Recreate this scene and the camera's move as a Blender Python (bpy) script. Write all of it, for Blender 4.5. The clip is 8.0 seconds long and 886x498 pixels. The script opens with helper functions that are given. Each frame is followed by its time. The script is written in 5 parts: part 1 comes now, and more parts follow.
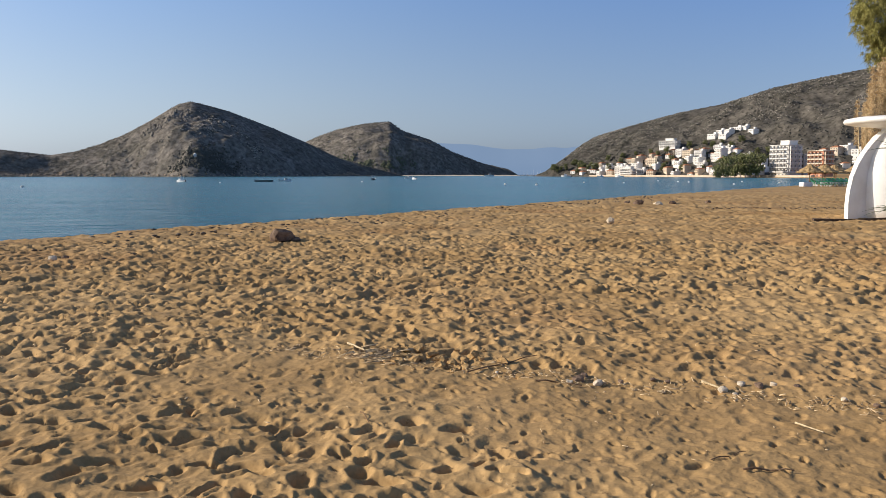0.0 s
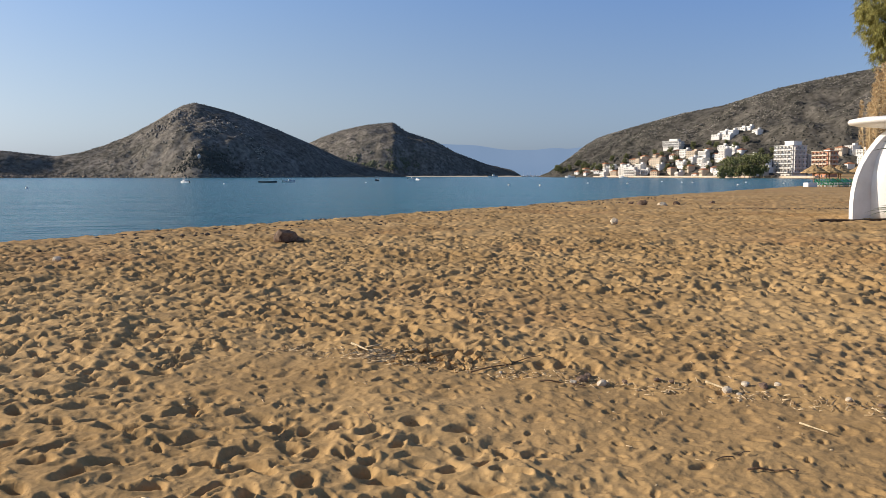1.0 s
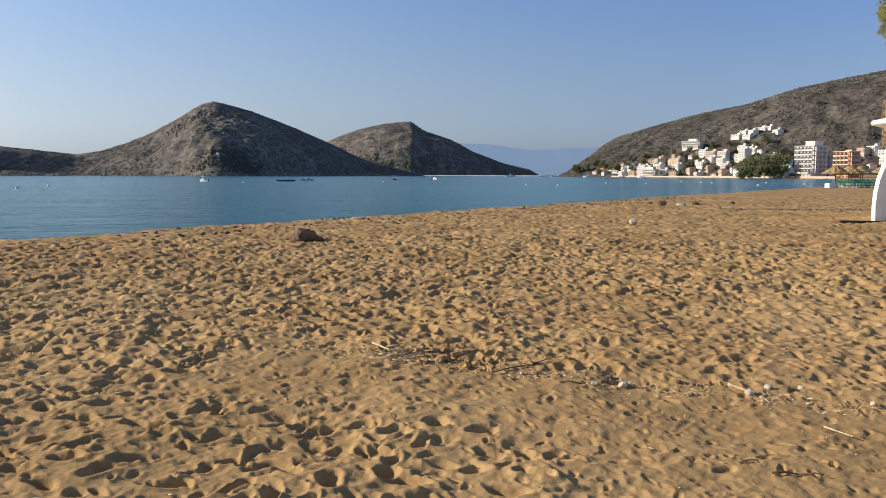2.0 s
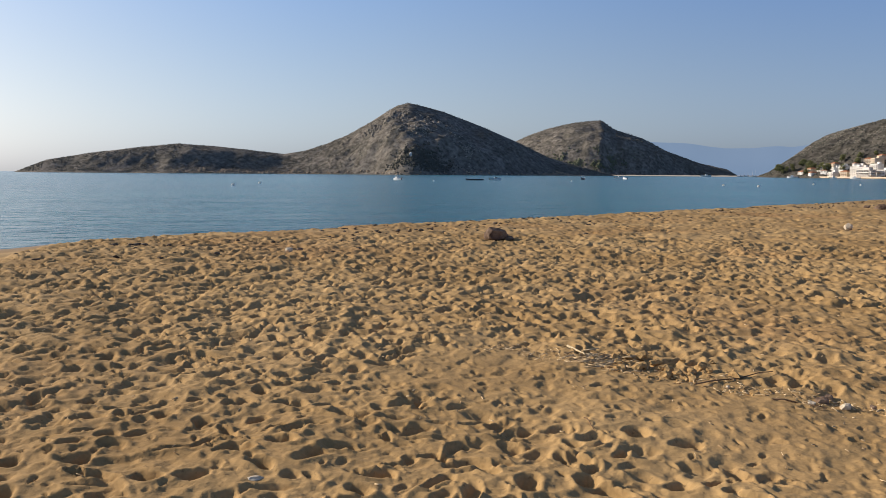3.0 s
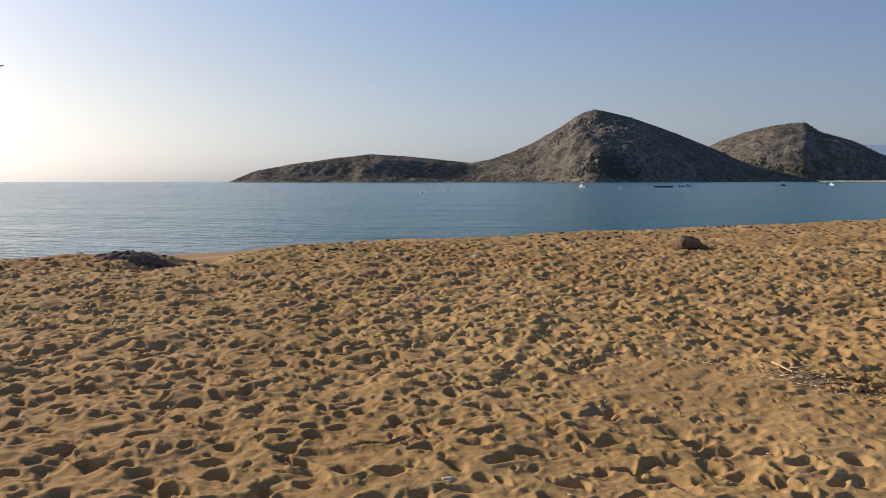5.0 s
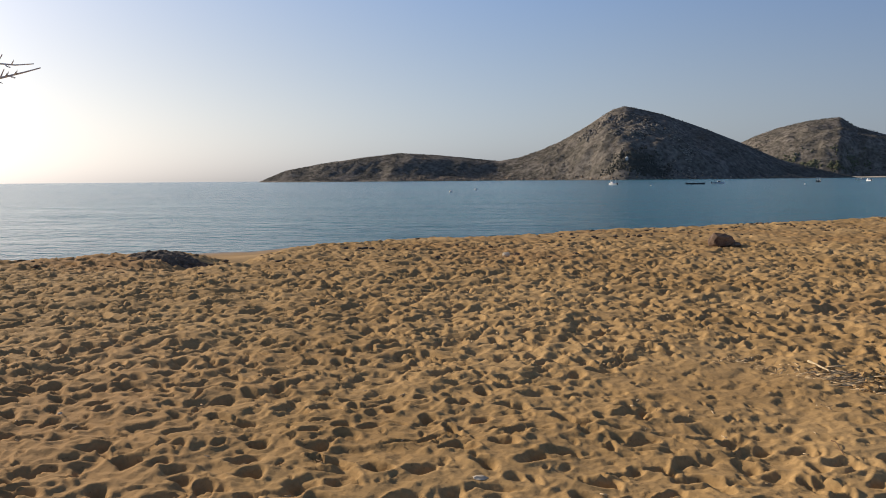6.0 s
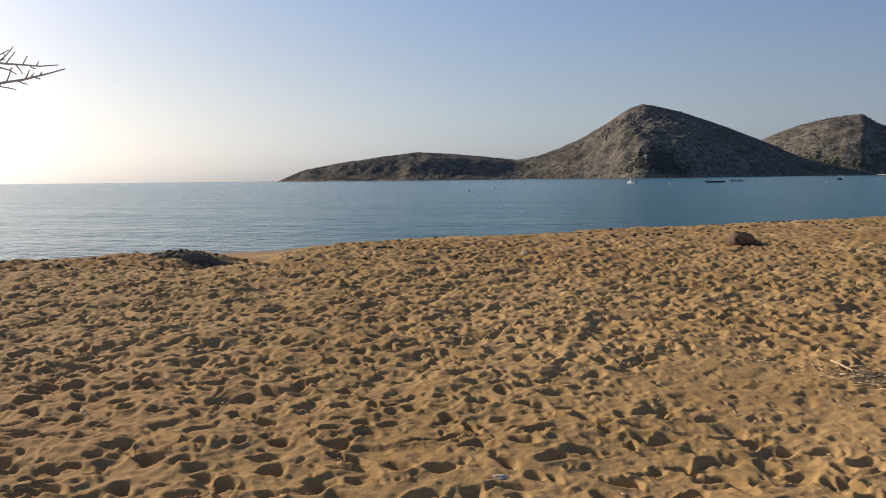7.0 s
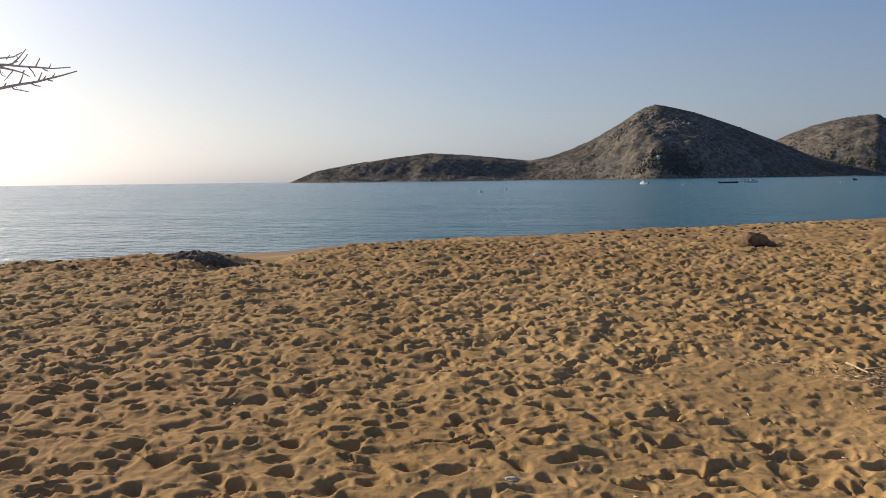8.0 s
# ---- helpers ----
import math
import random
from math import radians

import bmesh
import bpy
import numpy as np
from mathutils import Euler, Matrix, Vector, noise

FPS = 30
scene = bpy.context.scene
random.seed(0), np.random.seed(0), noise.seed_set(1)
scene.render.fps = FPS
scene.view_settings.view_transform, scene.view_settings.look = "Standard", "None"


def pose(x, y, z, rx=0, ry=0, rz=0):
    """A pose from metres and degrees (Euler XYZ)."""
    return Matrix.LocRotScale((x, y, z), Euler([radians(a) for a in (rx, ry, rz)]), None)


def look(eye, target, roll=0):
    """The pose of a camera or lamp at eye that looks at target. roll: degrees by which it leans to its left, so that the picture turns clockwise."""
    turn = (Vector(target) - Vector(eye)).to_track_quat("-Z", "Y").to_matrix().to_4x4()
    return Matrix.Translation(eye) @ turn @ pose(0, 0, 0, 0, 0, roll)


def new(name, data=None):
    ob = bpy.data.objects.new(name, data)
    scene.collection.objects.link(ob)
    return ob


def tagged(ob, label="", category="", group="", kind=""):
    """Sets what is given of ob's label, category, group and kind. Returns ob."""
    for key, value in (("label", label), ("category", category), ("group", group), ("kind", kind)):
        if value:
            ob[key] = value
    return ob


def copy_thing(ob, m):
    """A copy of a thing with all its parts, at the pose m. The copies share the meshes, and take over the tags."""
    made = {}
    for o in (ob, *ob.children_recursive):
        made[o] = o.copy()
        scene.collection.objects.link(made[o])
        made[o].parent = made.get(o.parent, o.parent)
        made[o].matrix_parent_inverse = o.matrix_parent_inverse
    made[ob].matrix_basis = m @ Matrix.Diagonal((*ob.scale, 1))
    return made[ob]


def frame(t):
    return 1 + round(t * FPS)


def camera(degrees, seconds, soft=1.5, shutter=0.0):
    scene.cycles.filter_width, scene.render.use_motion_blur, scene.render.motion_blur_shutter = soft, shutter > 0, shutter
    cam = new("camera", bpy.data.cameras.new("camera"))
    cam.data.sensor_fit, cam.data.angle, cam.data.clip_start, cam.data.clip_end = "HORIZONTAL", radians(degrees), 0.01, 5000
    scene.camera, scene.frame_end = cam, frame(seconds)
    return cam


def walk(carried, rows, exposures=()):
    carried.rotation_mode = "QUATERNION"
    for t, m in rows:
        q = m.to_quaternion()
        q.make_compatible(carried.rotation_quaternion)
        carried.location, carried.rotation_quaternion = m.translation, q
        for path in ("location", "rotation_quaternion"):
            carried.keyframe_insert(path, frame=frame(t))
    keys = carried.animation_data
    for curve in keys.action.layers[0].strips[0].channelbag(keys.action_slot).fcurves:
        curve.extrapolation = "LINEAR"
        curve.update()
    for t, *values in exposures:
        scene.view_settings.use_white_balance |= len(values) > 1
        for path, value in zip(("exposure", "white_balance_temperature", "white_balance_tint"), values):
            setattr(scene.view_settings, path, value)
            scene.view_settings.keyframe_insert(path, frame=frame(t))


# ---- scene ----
cam = camera(57.6, 8.0, 0.8)
PATH = [
    (0.0, pose(0.003, 0.002, 1.600, 84.75, 0, 0.00) @ pose(0, 0, 0, 0, 0, -0.03)),
    (0.5, pose(0.004, -0.001, 1.598, 84.83, 0, 0.17) @ pose(0, 0, 0, 0, 0, -0.05)),
    (1.0, pose(0.003, 0.001, 1.595, 84.81, 0, 0.26) @ pose(0, 0, 0, 0, 0, -0.08)),
    (2.3, pose(-0.064, -0.020, 1.608, 84.71, 0, 2.92) @ pose(0, 0, 0, 0, 0, 0.37)),
    (2.5, pose(-0.088, -0.002, 1.604, 84.65, 0, 6.01) @ pose(0, 0, 0, 0, 0, 0.29)),
    (3.0, pose(-0.146, 0.023, 1.616, 84.65, 0, 14.67) @ pose(0, 0, 0, 0, 0, 0.39)),
    (3.5, pose(-0.180, 0.031, 1.614, 84.87, 0, 19.25) @ pose(0, 0, 0, 0, 0, 0.40)),
    (4.0, pose(-0.208, 0.032, 1.612, 85.05, 0, 23.59) @ pose(0, 0, 0, 0, 0, 0.35)),
    (4.5, pose(-0.212, 0.029, 1.605, 85.15, 0, 26.12) @ pose(0, 0, 0, 0, 0, 0.15)),
    (6.0, pose(-0.220, 0.032, 1.599, 85.08, 0, 29.82) @ pose(0, 0, 0, 0, 0, -0.47)),
    (6.5, pose(-0.228, 0.028, 1.598, 85.01, 0, 30.47) @ pose(0, 0, 0, 0, 0, -0.59)),
    (7.0, pose(-0.231, 0.028, 1.598, 85.02, 0, 31.09) @ pose(0, 0, 0, 0, 0, -0.66)),
    (7.5, pose(-0.229, 0.038, 1.598, 85.11, 0, 31.75) @ pose(0, 0, 0, 0, 0, -0.77)),
    (8.0, pose(-0.233, 0.039, 1.599, 85.10, 0, 31.94) @ pose(0, 0, 0, 0, 0, -0.74)),
]
walk(cam, PATH, ((0.0, 0.1, 6200, 14), (2.5, 0.06, 6250, 14), (3.5, -0.02, 6450, 15), (4.5, -0.12, 6600, 16), (6.0, -0.18, 6650, 16), (8.0, -0.2, 6650, 16)))

# ---- world and sun ----
SUN_LEFT, SUN_UP = 84.0, 22.0          # degrees left of +y, degrees above the horizon
world = bpy.data.worlds.new("sky")
scene.world = world
world.use_nodes = True
wn = world.node_tree
sky = wn.nodes.new("ShaderNodeTexSky")
sky.sky_type = "NISHITA"
sky.sun_disc = False
sky.sun_elevation = radians(SUN_UP)
sky.sun_rotation = radians(-SUN_LEFT)
sky.air_density = 1.0
sky.dust_density = 1.0
sky.ozone_density = 2.0
air = wn.nodes.new("ShaderNodeMix")          # sea haze cools the sky's colour
air.data_type, air.blend_type = "RGBA", "MULTIPLY"
air.inputs["Factor"].default_value = 1.0
air.inputs["B"].default_value = (0.90, 0.98, 1.2, 1)
wn.links.new(sky.outputs[0], air.inputs["A"])
# pale haze that thickens evenly towards the horizon
grey = wn.nodes.new("ShaderNodeRGBToBW")
haze = wn.nodes.new("ShaderNodeMix")
haze.data_type, haze.blend_type = "RGBA", "MULTIPLY"
haze.inputs["Factor"].default_value = 1.0
haze.inputs["B"].default_value = (0.92, 1.0, 1.14, 1)
where = wn.nodes.new("ShaderNodeTexCoord")
axis = wn.nodes.new("ShaderNodeSeparateXYZ")
thick = wn.nodes.new("ShaderNodeMapRange")
thick.inputs["From Min"].default_value, thick.inputs["From Max"].default_value = 0.0, 0.27
thick.inputs["To Min"].default_value, thick.inputs["To Max"].default_value = 0.8, 0.0
blend = wn.nodes.new("ShaderNodeMix")
blend.data_type = "RGBA"
# aerosol: whiter and brighter round the sun, a deeper blue away from it
toward = wn.nodes.new("ShaderNodeVectorMath")
toward.operation = "DOT_PRODUCT"
toward.inputs[1].default_value = (-math.sin(radians(SUN_LEFT)) * math.cos(radians(SUN_UP)), math.cos(radians(SUN_LEFT)) * math.cos(radians(SUN_UP)), math.sin(radians(SUN_UP)))
aerosol = wn.nodes.new("ShaderNodeValToRGB")
aerosol.color_ramp.interpolation = "EASE"
span = wn.nodes.new("ShaderNodeMapRange")
span.inputs["From Min"].default_value, span.inputs["From Max"].default_value = -0.25, 0.95
aerosol.color_ramp.elements[0].position, aerosol.color_ramp.elements[0].color = 0.0, (0.62, 0.715, 0.80, 1)
aerosol.color_ramp.elements[1].position, aerosol.color_ramp.elements[1].color = 0.95, (0.92, 0.86, 0.74, 1)
middle = aerosol.color_ramp.elements.new(0.60)
middle.color = (0.80, 0.84, 0.82, 1)
# thinner haze overhead than low down
lift = wn.nodes.new("ShaderNodeValToRGB")
lift.color_ramp.elements[0].position, lift.color_ramp.elements[0].color = 0.0, (0.747, 0.747, 0.747, 1)
lift.color_ramp.elements[1].position, lift.color_ramp.elements[1].color = 0.3, (0.92, 0.92, 0.92, 1)
overhead = lift.color_ramp.elements.new(0.7)
overhead.color = (0.80, 0.72, 0.62, 1)
depth = wn.nodes.new("ShaderNodeMix")
depth.data_type, depth.blend_type = "RGBA", "MULTIPLY"
depth.inputs["Factor"].default_value = 1.0
tint = wn.nodes.new("ShaderNodeMix")
tint.data_type, tint.blend_type = "RGBA", "MULTIPLY"
tint.inputs["Factor"].default_value = 1.0
even = wn.nodes.new("ShaderNodeVectorMath")
even.operation = "SCALE"
even.inputs["Scale"].default_value = 1.5
for a, c in ((sky.outputs[0], grey.inputs[0]), (grey.outputs[0], haze.inputs["A"]), (where.outputs["Generated"], axis.inputs[0]), (axis.outputs["Z"], thick.inputs["Value"]), (thick.outputs["Result"], blend.inputs["Factor"]), (air.outputs["Result"], blend.inputs["A"]), (haze.outputs["Result"], blend.inputs["B"]), (where.outputs["Generated"], toward.inputs[0]), (toward.outputs["Value"], span.inputs["Value"]), (span.outputs["Result"], aerosol.inputs["Fac"]), (blend.outputs["Result"], tint.inputs["A"]), (aerosol.outputs["Color"], tint.inputs["B"]), (axis.outputs["Z"], lift.inputs["Fac"]), (tint.outputs["Result"], depth.inputs["A"]), (lift.outputs["Color"], depth.inputs["B"]), (depth.outputs["Result"], even.inputs[0]), (even.outputs["Vector"], wn.nodes["Background"].inputs[0])):
    wn.links.new(a, c)
wn.nodes["Background"].inputs[1].default_value = 0.109

sun = new("sun", bpy.data.lights.new("sun", "SUN"))
sun.data.energy = 5.0
sun.data.angle = radians(0.6)
sun.data.color = (1.0, 0.88, 0.70)
up_sun = Vector((-math.sin(radians(SUN_LEFT)) * math.cos(radians(SUN_UP)), math.cos(radians(SUN_LEFT)) * math.cos(radians(SUN_UP)), math.sin(radians(SUN_UP))))
sun.matrix_world = look(up_sun * 50, (0, 0, 0))

# ---- small tools ----
SEA = -0.9
rng = np.random.default_rng(7)
rnd = random.Random(11)


def ring_noise(x, y, seed=0):
    """Smooth lattice noise in -1..1 for arrays."""
    xi, yi = np.floor(x).astype(np.int64), np.floor(y).astype(np.int64)
    fx, fy = x - xi, y - yi
    fx, fy = fx * fx * fx * (fx * (fx * 6 - 15) + 10), fy * fy * fy * (fy * (fy * 6 - 15) + 10)

    def cell(a, b):
        h = (a * 374761393 + b * 668265263 + seed * 974634777) & 0xFFFFFFFF
        h = ((h ^ (h >> 13)) * 1274126177) & 0xFFFFFFFF
        return ((h ^ (h >> 16)) & 0xFFFF) / 32767.5 - 1.0

    return (cell(xi, yi) * (1 - fx) + cell(xi + 1, yi) * fx) * (1 - fy) + (cell(xi, yi + 1) * (1 - fx) + cell(xi + 1, yi + 1) * fx) * fy


def layered(x, y, seed=0, octaves=4, gain=0.5):
    total, size = 0.0, 1.0
    for k in range(octaves):
        total = total + size * ring_noise(x * 2.03 ** k + 17.3 * k, y * 2.03 ** k - 9.1 * k, seed + k)
        size *= gain
    return total


def ease(a, b, v):
    w = np.clip((v - a) / (b - a), 0, 1)
    return w * w * (3 - 2 * w)


def mesh_from(name, verts, quads, smooth=False):
    me = bpy.data.meshes.new(name)
    n, k = len(quads), quads.shape[1]
    me.vertices.add(len(verts))
    me.vertices.foreach_set("co", np.asarray(verts, np.float32).ravel())
    me.loops.add(n * k)
    me.loops.foreach_set("vertex_index", np.asarray(quads, np.int32).ravel())
    me.polygons.add(n)
    me.polygons.foreach_set("loop_start", np.arange(n, dtype=np.int32) * k)
    me.polygons.foreach_set("loop_total", np.full(n, k, np.int32))
    if smooth:
        me.polygons.foreach_set("use_smooth", np.ones(n, bool))
    me.update(calc_edges=True)
    return me


def part(name, bm, material, parent=None, label="", smooth=False):
    me = bpy.data.meshes.new(name)
    bmesh.ops.recalc_face_normals(bm, faces=bm.faces[:])
    bm.to_mesh(me)
    bm.free()
    if smooth:
        me.polygons.foreach_set("use_smooth", np.ones(len(me.polygons), bool))
    me.materials.append(material)
    ob = new(name, me)
    ob.parent = parent
    return tagged(ob, label)


def shared(name, source, parent, m):
    """One more piece on the mesh of another."""
    ob = new(name, source.data)
    ob.parent = parent
    ob.matrix_basis = m
    return ob


def thing(name, m, label, category, group="", kind=""):
    ob = new(name)
    ob.matrix_basis = m
    return tagged(ob, label, category, group, kind)


def box(bm, x, y, z, sx, sy, sz, turn=0.0):
    """A box with its middle at x, y and its foot at z."""
    made = bmesh.ops.create_cube(bm, size=1.0)
    m = pose(x, y, z + sz / 2, 0, 0, turn) @ Matrix.Diagonal((sx, sy, sz, 1))
    bmesh.ops.transform(bm, matrix=m, verts=made["verts"])
    return made["verts"]


def tube(bm, points, radii, sides=6):
    """A tapered round bar along points, closed at both ends."""
    rings = []
    for i, p in enumerate(points):
        p = Vector(p)
        a, b = Vector(points[max(i - 1, 0)]), Vector(points[min(i + 1, len(points) - 1)])
        along = (b - a).normalized()
        side = along.cross(Vector((0.13, 0.27, 0.95))).normalized()
        other = along.cross(side)
        rings.append([bm.verts.new(p + radii[i] * (math.cos(6.2832 * k / sides) * side + math.sin(6.2832 * k / sides) * other)) for k in range(sides)])
    for lo, hi in zip(rings, rings[1:]):
        for k in range(sides):
            bm.faces.new((lo[k], lo[(k + 1) % sides], hi[(k + 1) % sides], hi[k]))
    bm.faces.new(rings[0][::-1])
    bm.faces.new(rings[-1])


def lathe(bm, profile, sides=40):
    """A turned body round z from (radius, height) pairs."""
    rings = [[bm.verts.new((r * math.cos(6.28319 * k / sides), r * math.sin(6.28319 * k / sides), z)) for k in range(sides)] for r, z in profile]
    for lo, hi in zip(rings, rings[1:]):
        for k in range(sides):
            bm.faces.new((lo[k], lo[(k + 1) % sides], hi[(k + 1) % sides], hi[k]))
    bm.faces.new(rings[0][::-1])
    bm.faces.new(rings[-1])


def lump(bm, x, y, z, sx, sy, sz, rough=0.18, level=2, seed=0, turn=0.0):
    """An uneven stone or clod."""
    made = bmesh.ops.create_icosphere(bm, subdivisions=level, radius=1.0)
    for v in made["verts"]:
        n = noise.noise(v.co * 1.1 + Vector((seed * 3.7, seed, 0))) + 0.5 * noise.noise(v.co * 2.7 + Vector((0, seed * 1.9, 5)))
        v.co *= 1 + rough * n * 1.6
        for k in range(3):
            v.co[k] = math.copysign(abs(v.co[k]) ** 0.85, v.co[k])
    bmesh.ops.transform(bm, matrix=pose(x, y, z, 0, 0, turn) @ Matrix.Diagonal((sx, sy, sz, 1)), verts=made["verts"])


# ---- materials ----
def surface(name, dark, light, scale=3.0, rough=0.85, bump=0.3, bump_scale=20.0, depth=0.02, metal=0.0, fleck=0.25, low=0.35, high=0.65, gloss=0.5, vary=0.0):
    """Two colours mixed by broad noise, with finer grain on top and a fine relief."""
    m = bpy.data.materials.new(name)
    m.use_nodes = True
    nt, b = m.node_tree, m.node_tree.nodes["Principled BSDF"]
    at = nt.nodes.new("ShaderNodeTexCoord")
    n1 = nt.nodes.new("ShaderNodeTexNoise")
    n1.inputs["Scale"].default_value, n1.inputs["Detail"].default_value = scale, 6
    ramp = nt.nodes.new("ShaderNodeValToRGB")
    ramp.color_ramp.elements[0].position, ramp.color_ramp.elements[0].color = low, (*dark, 1)
    ramp.color_ramp.elements[1].position, ramp.color_ramp.elements[1].color = high, (*light, 1)
    n2 = nt.nodes.new("ShaderNodeTexNoise")
    n2.inputs["Scale"].default_value, n2.inputs["Detail"].default_value = bump_scale, 5
    grain = nt.nodes.new("ShaderNodeMapRange")
    grain.inputs["From Min"].default_value, grain.inputs["From Max"].default_value = 0.3, 0.7
    grain.inputs["To Min"].default_value, grain.inputs["To Max"].default_value = 1 - fleck, 1 + fleck
    mix = nt.nodes.new("ShaderNodeMix")
    mix.data_type, mix.blend_type = "RGBA", "MULTIPLY"
    mix.inputs["Factor"].default_value = 1.0
    relief = nt.nodes.new("ShaderNodeBump")
    relief.inputs["Strength"].default_value, relief.inputs["Distance"].default_value = bump, depth
    for a, c in ((at.outputs["Object"], n1.inputs["Vector"]), (at.outputs["Object"], n2.inputs["Vector"]), (n1.outputs["Fac"], ramp.inputs["Fac"]), (n2.outputs["Fac"], grain.inputs["Value"]),
                 (ramp.outputs["Color"], mix.inputs["A"]), (grain.outputs["Result"], mix.inputs["B"]), (n2.outputs["Fac"], relief.inputs["Height"]), (relief.outputs["Normal"], b.inputs["Normal"])):
        nt.links.new(a, c)
    out = mix.outputs["Result"]
    if vary:
        info = nt.nodes.new("ShaderNodeObjectInfo")
        span = nt.nodes.new("ShaderNodeMapRange")
        span.inputs["To Min"].default_value, span.inputs["To Max"].default_value = 1 - vary, 1 + vary * 0.4
        mix2 = nt.nodes.new("ShaderNodeMix")
        mix2.data_type, mix2.blend_type = "RGBA", "MULTIPLY"
        mix2.inputs["Factor"].default_value = 1.0
        nt.links.new(info.outputs["Random"], span.inputs["Value"])
        nt.links.new(out, mix2.inputs["A"])
        nt.links.new(span.outputs["Result"], mix2.inputs["B"])
        out = mix2.outputs["Result"]
    nt.links.new(out, b.inputs["Base Color"])
    b.inputs["Roughness"].default_value, b.inputs["Metallic"].default_value = rough, metal
    b.inputs["Specular IOR Level"].default_value = gloss
    return m


def sand_material():
    m = surface("beach_sand", (0.360, 0.227, 0.094), (0.477, 0.315, 0.141), 0.35, 0.95, 0.4, 42.0, 0.012, fleck=0.11, gloss=0.12)
    nt, b = m.node_tree, m.node_tree.nodes["Principled BSDF"]
    base = b.inputs["Base Color"].links[0].from_socket
    at = nt.nodes["Texture Coordinate"]
    # dark specks of weed and grit
    specks = nt.nodes.new("ShaderNodeTexNoise")
    specks.inputs["Scale"].default_value, specks.inputs["Detail"].default_value = 26.0, 3
    cut = nt.nodes.new("ShaderNodeMapRange")
    cut.inputs["From Min"].default_value, cut.inputs["From Max"].default_value = 0.64, 0.72
    cut.inputs["To Max"].default_value = 0.45
    mix = nt.nodes.new("ShaderNodeMix")
    mix.data_type = "RGBA"
    mix.inputs["B"].default_value = (0.10, 0.06, 0.03, 1)
    # broad damp, redder stretches
    damp = nt.nodes.new("ShaderNodeTexNoise")
    damp.inputs["Scale"].default_value, damp.inputs["Detail"].default_value = 0.16, 4
    wet = nt.nodes.new("ShaderNodeMapRange")
    wet.inputs["From Min"].default_value, wet.inputs["From Max"].default_value = 0.52, 0.68
    wet.inputs["To Max"].default_value = 0.5
    mix2 = nt.nodes.new("ShaderNodeMix")
    mix2.data_type = "RGBA"
    mix2.inputs["B"].default_value = (0.33, 0.18, 0.075, 1)
    for a, c in ((at.outputs["Object"], specks.inputs["Vector"]), (at.outputs["Object"], damp.inputs["Vector"]), (specks.outputs["Fac"], cut.inputs["Value"]), (damp.outputs["Fac"], wet.inputs["Value"]),
                 (base, mix2.inputs["A"]), (wet.outputs["Result"], mix2.inputs["Factor"]), (mix2.outputs["Result"], mix.inputs["A"]), (cut.outputs["Result"], mix.inputs["Factor"]),
                 (mix.outputs["Result"], b.inputs["Base Color"])):
        nt.links.new(a, c)
    # sand soaked by the wash, close to the waterline
    level = nt.nodes.new("ShaderNodeSeparateXYZ")
    soaked = nt.nodes.new("ShaderNodeMapRange")
    soaked.inputs["From Min"].default_value, soaked.inputs["From Max"].default_value = -0.60, -0.85
    sheen = nt.nodes.new("ShaderNodeMapRange")
    sheen.inputs["To Min"].default_value, sheen.inputs["To Max"].default_value = 0.95, 0.4
    mix3 = nt.nodes.new("ShaderNodeMix")
    mix3.data_type = "RGBA"
    mix3.inputs["B"].default_value = (0.26, 0.17, 0.085, 1)
    for a, c in ((at.outputs["Object"], level.inputs[0]), (level.outputs["Z"], soaked.inputs["Value"]), (mix.outputs["Result"], mix3.inputs["A"]), (soaked.outputs["Result"], mix3.inputs["Factor"]), (mix3.outputs["Result"], b.inputs["Base Color"]), (soaked.outputs["Result"], sheen.inputs["Value"]), (sheen.outputs["Result"], b.inputs["Roughness"])):
        nt.links.new(a, c)
    return m


